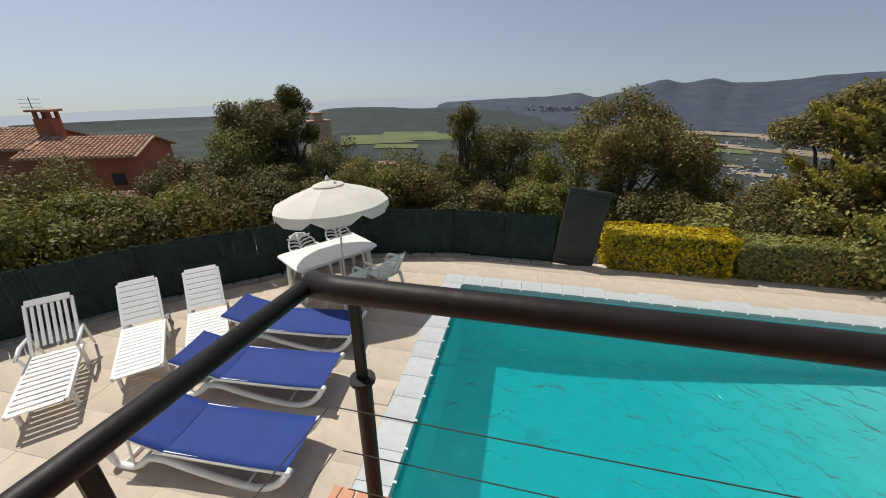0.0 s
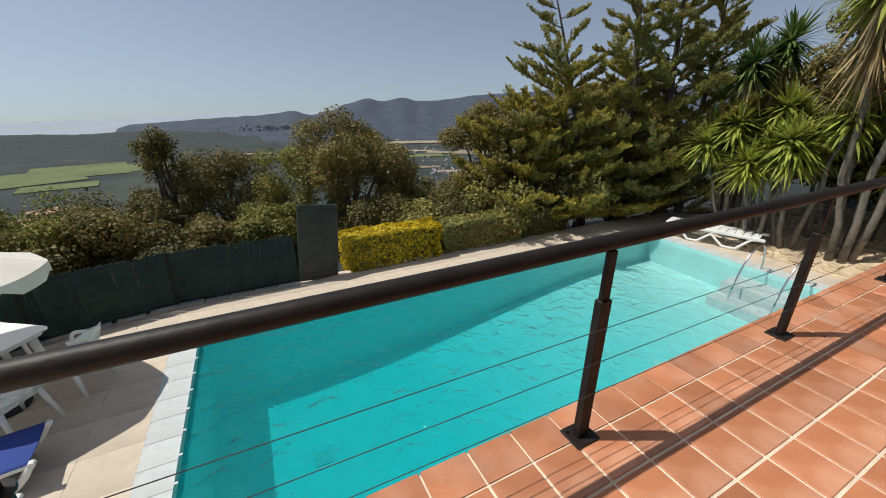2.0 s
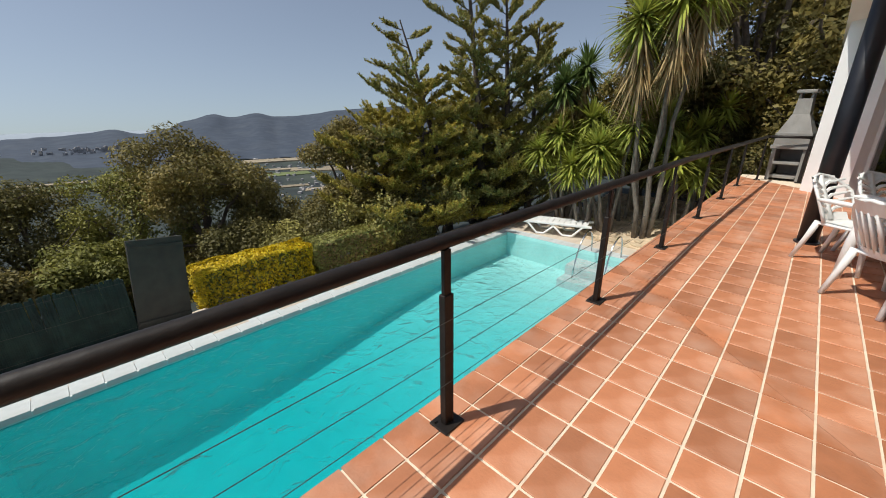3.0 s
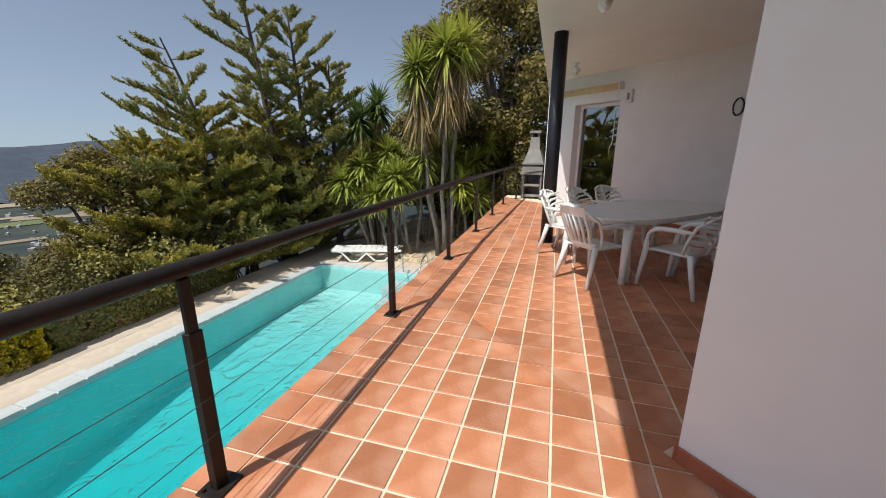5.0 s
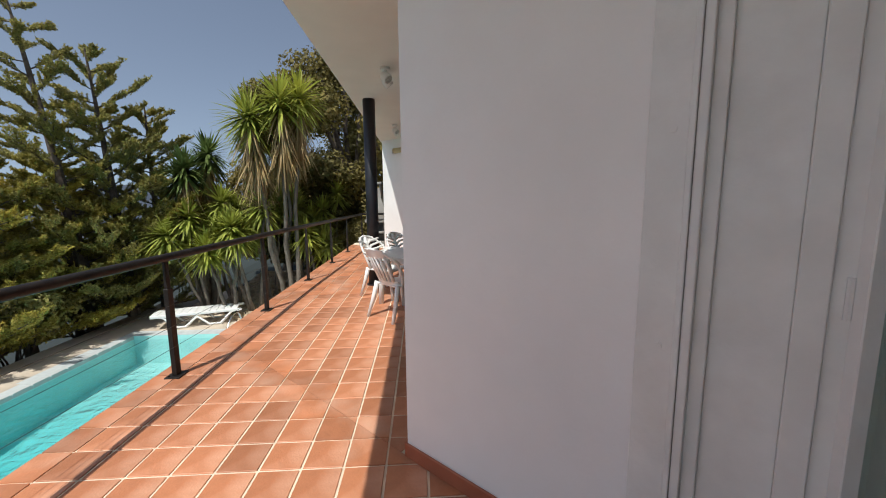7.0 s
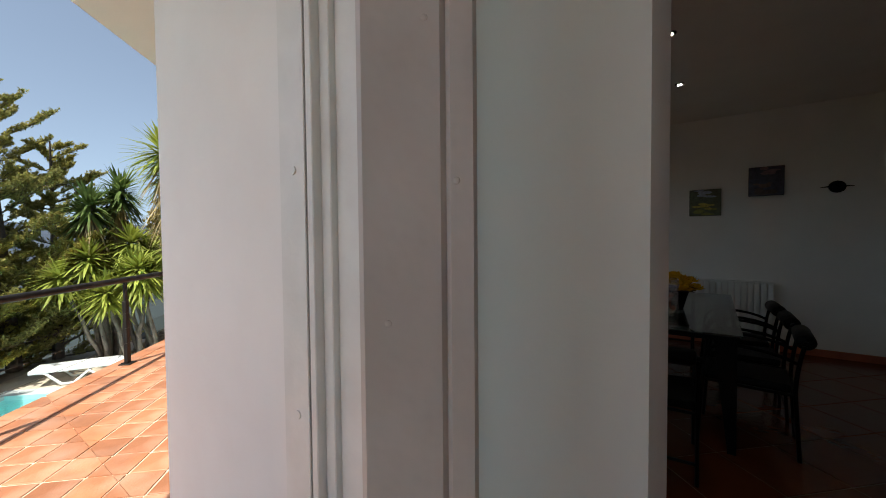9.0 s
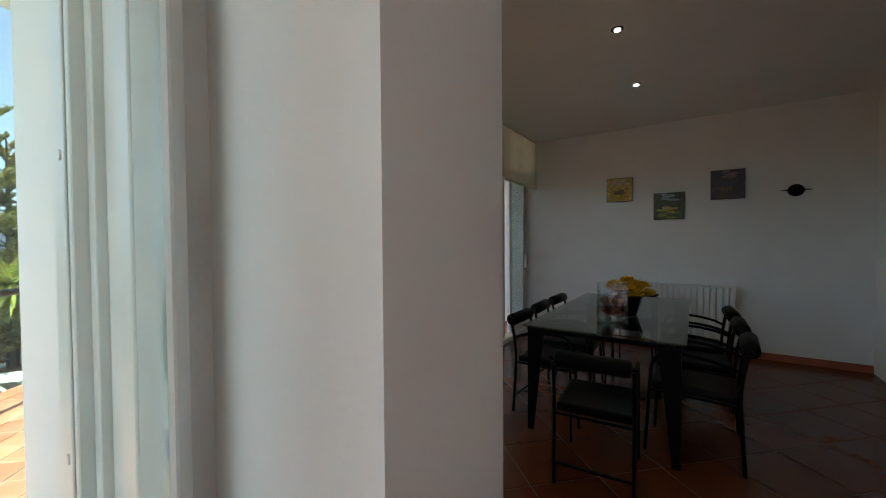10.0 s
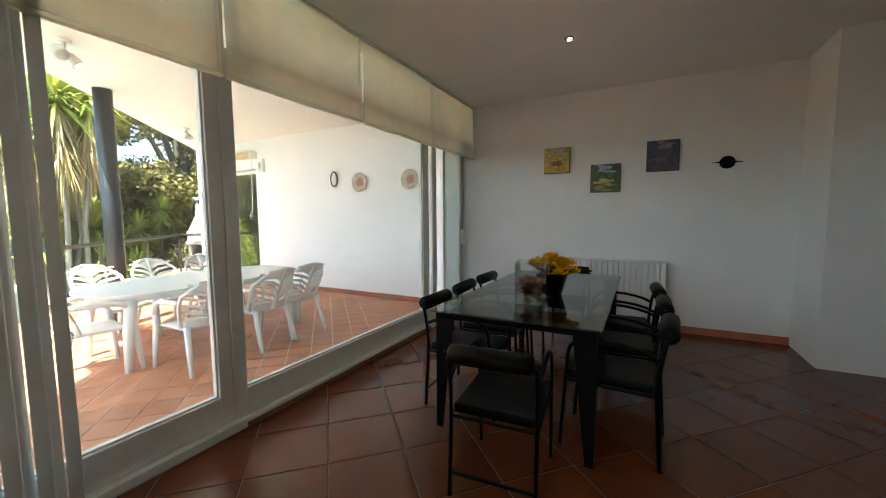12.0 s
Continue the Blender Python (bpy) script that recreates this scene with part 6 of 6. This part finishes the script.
# blinds over the glass front
for u0, u1 in ((3.05, 4.405), (4.435, 5.675), (5.705, 6.955), (6.985, 8.19)):
    bl = thing("roman_blind", "raised cream linen blind above the glass", "blind", HOUSE @ pose(0, GV - .16, 0), group="blinds over the glass front")
    bm = bmesh.new(); n = 14
    fr = [[bm.verts.new((u0 + (u1 - u0) * i / n, .006 * math.sin(i * 1.3 + u0) - .004 * k, CZ - .05 - (.70) * k / 4)) for i in range(n + 1)] for k in range(5)]
    bk = [[bm.verts.new(v.co + Vector((0, .006, 0))) for v in r] for r in fr]
    for k in range(4):
        for i in range(n):
            bm.faces.new((fr[k][i], fr[k][i + 1], fr[k + 1][i + 1], fr[k + 1][i])); bm.faces.new((bk[k][i], bk[k + 1][i], bk[k + 1][i + 1], bk[k][i + 1]))
    for i in range(n):
        bm.faces.new((fr[4][i], fr[4][i + 1], bk[4][i + 1], bk[4][i]))
    part("fabric", bm, LINEN, bl, smooth=True)
    part("bottom_bar", boxes((u0, u1, -.025, .012, CZ - .775, CZ - .75), bevel=.004), LINEN, bl)
    part("head_rail", boxes((u0, u1, -.02, .03, CZ - .05, CZ - .031), bevel=.003), PAINTFRAME, bl)
    part("cord", bar([(u1 - .03, -.018, CZ - .05), (u1 - .03, -.018, CZ - .75)], .003, 5), PLASTIC, bl)
# folding slatted shutter at the near end of the glass
sh = thing("folding_shutter", "folded white metal lattice shutter beside the glass", "shutter", HOUSE)
SV = GV - .145
for k in range(13):
    part("blade", boxes((-.027, .027, -.004, .004, .05, 2.40), bevel=.002), PAINTFRAME, sh, m=pose(3.05 + .047 * k, SV + (.010 if k % 2 else -.010), 0, 0, 0, 38 if k % 2 else -38))
for z in (.03, 2.401):
    part("guide", boxes((3.02, 3.68, SV - .018, SV + .018, z, z + .018)), PAINTFRAME, sh)
# recessed ceiling lights
LAMP = glow_mat("lamp_glow", (1.0, 0.92, 0.78), 9.0)
for u, v in ((5.42, -1.13), (6.60, -1.12), (4.25, -1.13), (5.4, -3.6)):
    dl = thing("downlight", "small lit recessed ceiling light", "ceiling light", HOUSE @ pose(u, v, CZ - .03), group="recessed ceiling lights")
    part("ring", lathe([(.024, -.006), (.040, -.006), (.045, 0), (.024, 0)], 18), STEEL, dl)
    part("bulb", bar([(0, 0, -.010), (0, 0, -.0065)], .022, 16), LAMP, dl)
    lp = new("downlight_lamp", bpy.data.lights.new("downlight_lamp", "SPOT"))
    lp.data.energy, lp.data.color, lp.data.spot_size, lp.data.spot_blend, lp.data.shadow_soft_size = 1.2, (1.0, 0.92, 0.80), radians(140), .6, .03
    lp.matrix_world = HOUSE @ pose(u, v, CZ - .045)

# ---------------------------------------------------------------- floor tiles
PX, PY = .2385, .2275
tile = slab_mesh("floor_tile", PX - .014, PY - .014, .012, TERRA, .003)
R2 = math.sqrt(2)
def clip(poly, a, b, c):
    """The part of a plan polygon in which a*x + b*y <= c."""
    out = []
    for p, q in zip(poly, poly[1:] + poly[:1]):
        dp, dq = a * p[0] + b * p[1] - c, a * q[0] + b * q[1] - c
        if dp <= 0: out.append(p)
        if (dp < 0 < dq) or (dq < 0 < dp):
            f = dp / (dp - dq); out.append((p[0] + (q[0] - p[0]) * f, p[1] + (q[1] - p[1]) * f))
    return out
def clip_all(poly, planes):
    for pl in planes:
        poly = clip(poly, *pl) if len(poly) > 2 else poly
    return poly if len(poly) > 2 else []
def area(p):
    return abs(sum(a[0] * b[1] - a[1] * b[0] for a, b in zip(p, p[1:] + p[:1]))) / 2
def square(x, y, s, sy=None):
    h, k = s / 2, (sy or s) / 2
    return [(x - h, y - k), (x + h, y - k), (x + h, y + k), (x - h, y + k)]
U_IN, U_OUT, V_IN, V_OUT = (1 / R2, -1 / R2), (-1 / R2, 1 / R2), (1 / R2, 1 / R2), (-1 / R2, -1 / R2)
rng = np.random.default_rng(3)
V, F = [], []
def add_tile(poly, z):
    """One bevelless tile of the joined rest."""
    b, n = len(V), len(poly)
    V.extend([(x, y, -.012) for x, y in poly] + [(x, y, z) for x, y in poly])
    F.append(tuple(range(b + n, b + 2 * n)))
    F.extend((b + k, b + (k + 1) % n, b + n + (k + 1) % n, b + n + k) for k in range(n))
for i in range(-11, 47):
    for j in range(-28, 2):
        x, y, sy = 2.06 + PX * (i + .5), .508 + PY * (j - .5), PY - .012
        if j == 1:
            y, sy = .60, .178
        full = square(x, y, PX - .012, sy)
        bounds = [(-1, 0, -TX0), (1, 0, TX1)]
        parts = [clip_all(full, bounds + [(*U_IN, GU - .003)]), clip_all(full, bounds + [(*U_OUT, -GU), (*V_OUT, -GV - .062), (*U_IN, WU + .2)])]
        parts = [p for p in parts if p and area(p) > .0004]
        if len(parts) == 1 and j < 1 and area(parts[0]) > .98 * area(full) and -.4 < x < 6.1 and y > -1.75:
            place("floor_tile", tile, terrace, x, y, rng.uniform(0, .0015), tilt=.25)
        else:
            for p in parts: add_tile(p, rng.uniform(0, .0015))
tagged(raw_mesh("floor_tiles", V, F, TERRA_I, terrace, "worn terracotta floor tiles"), kind="stuff")
# dining room floor, 44 cm glazed tiles
room = structure("floor", boxes((GU, WU, -8.5, GV - .092, -.0055, -.003)), GROUT_IN, "tan mortar bed of the dining room floor", HOUSE)
QT = .443
rt = slab_mesh("room_tile", QT - .008, QT - .008, .004, FLOORTILE, .0015)
V, F = [], []
HI = HOUSE.inverted()
for i in range(-10, 14):
    for j in range(-16, 12):
        x, y = 3.015 + QT * (i + .5), -4.18 + QT * (j + .5)
        full = square(x, y, QT - .008)
        p = clip_all(full, [(*U_OUT, -GU), (*U_IN, WU), (*V_IN, GV - .093), (*V_OUT, 6.5)])
        if not p: continue
        if area(p) > .98 * area(full):
            o = place("room_tile", rt, room, 0, 0, 0)
            o.matrix_basis = HI @ pose(x, y, .0005)
        else:
            add_tile(p, .0005)
V = [tuple(HI @ Vector((q[0], q[1], max(q[2], -.0028)))) for q in V]
tagged(raw_mesh("room_tiles", V, F, FLOORTILE_I, room, "cut edge tiles of the dining room floor"), kind="stuff")
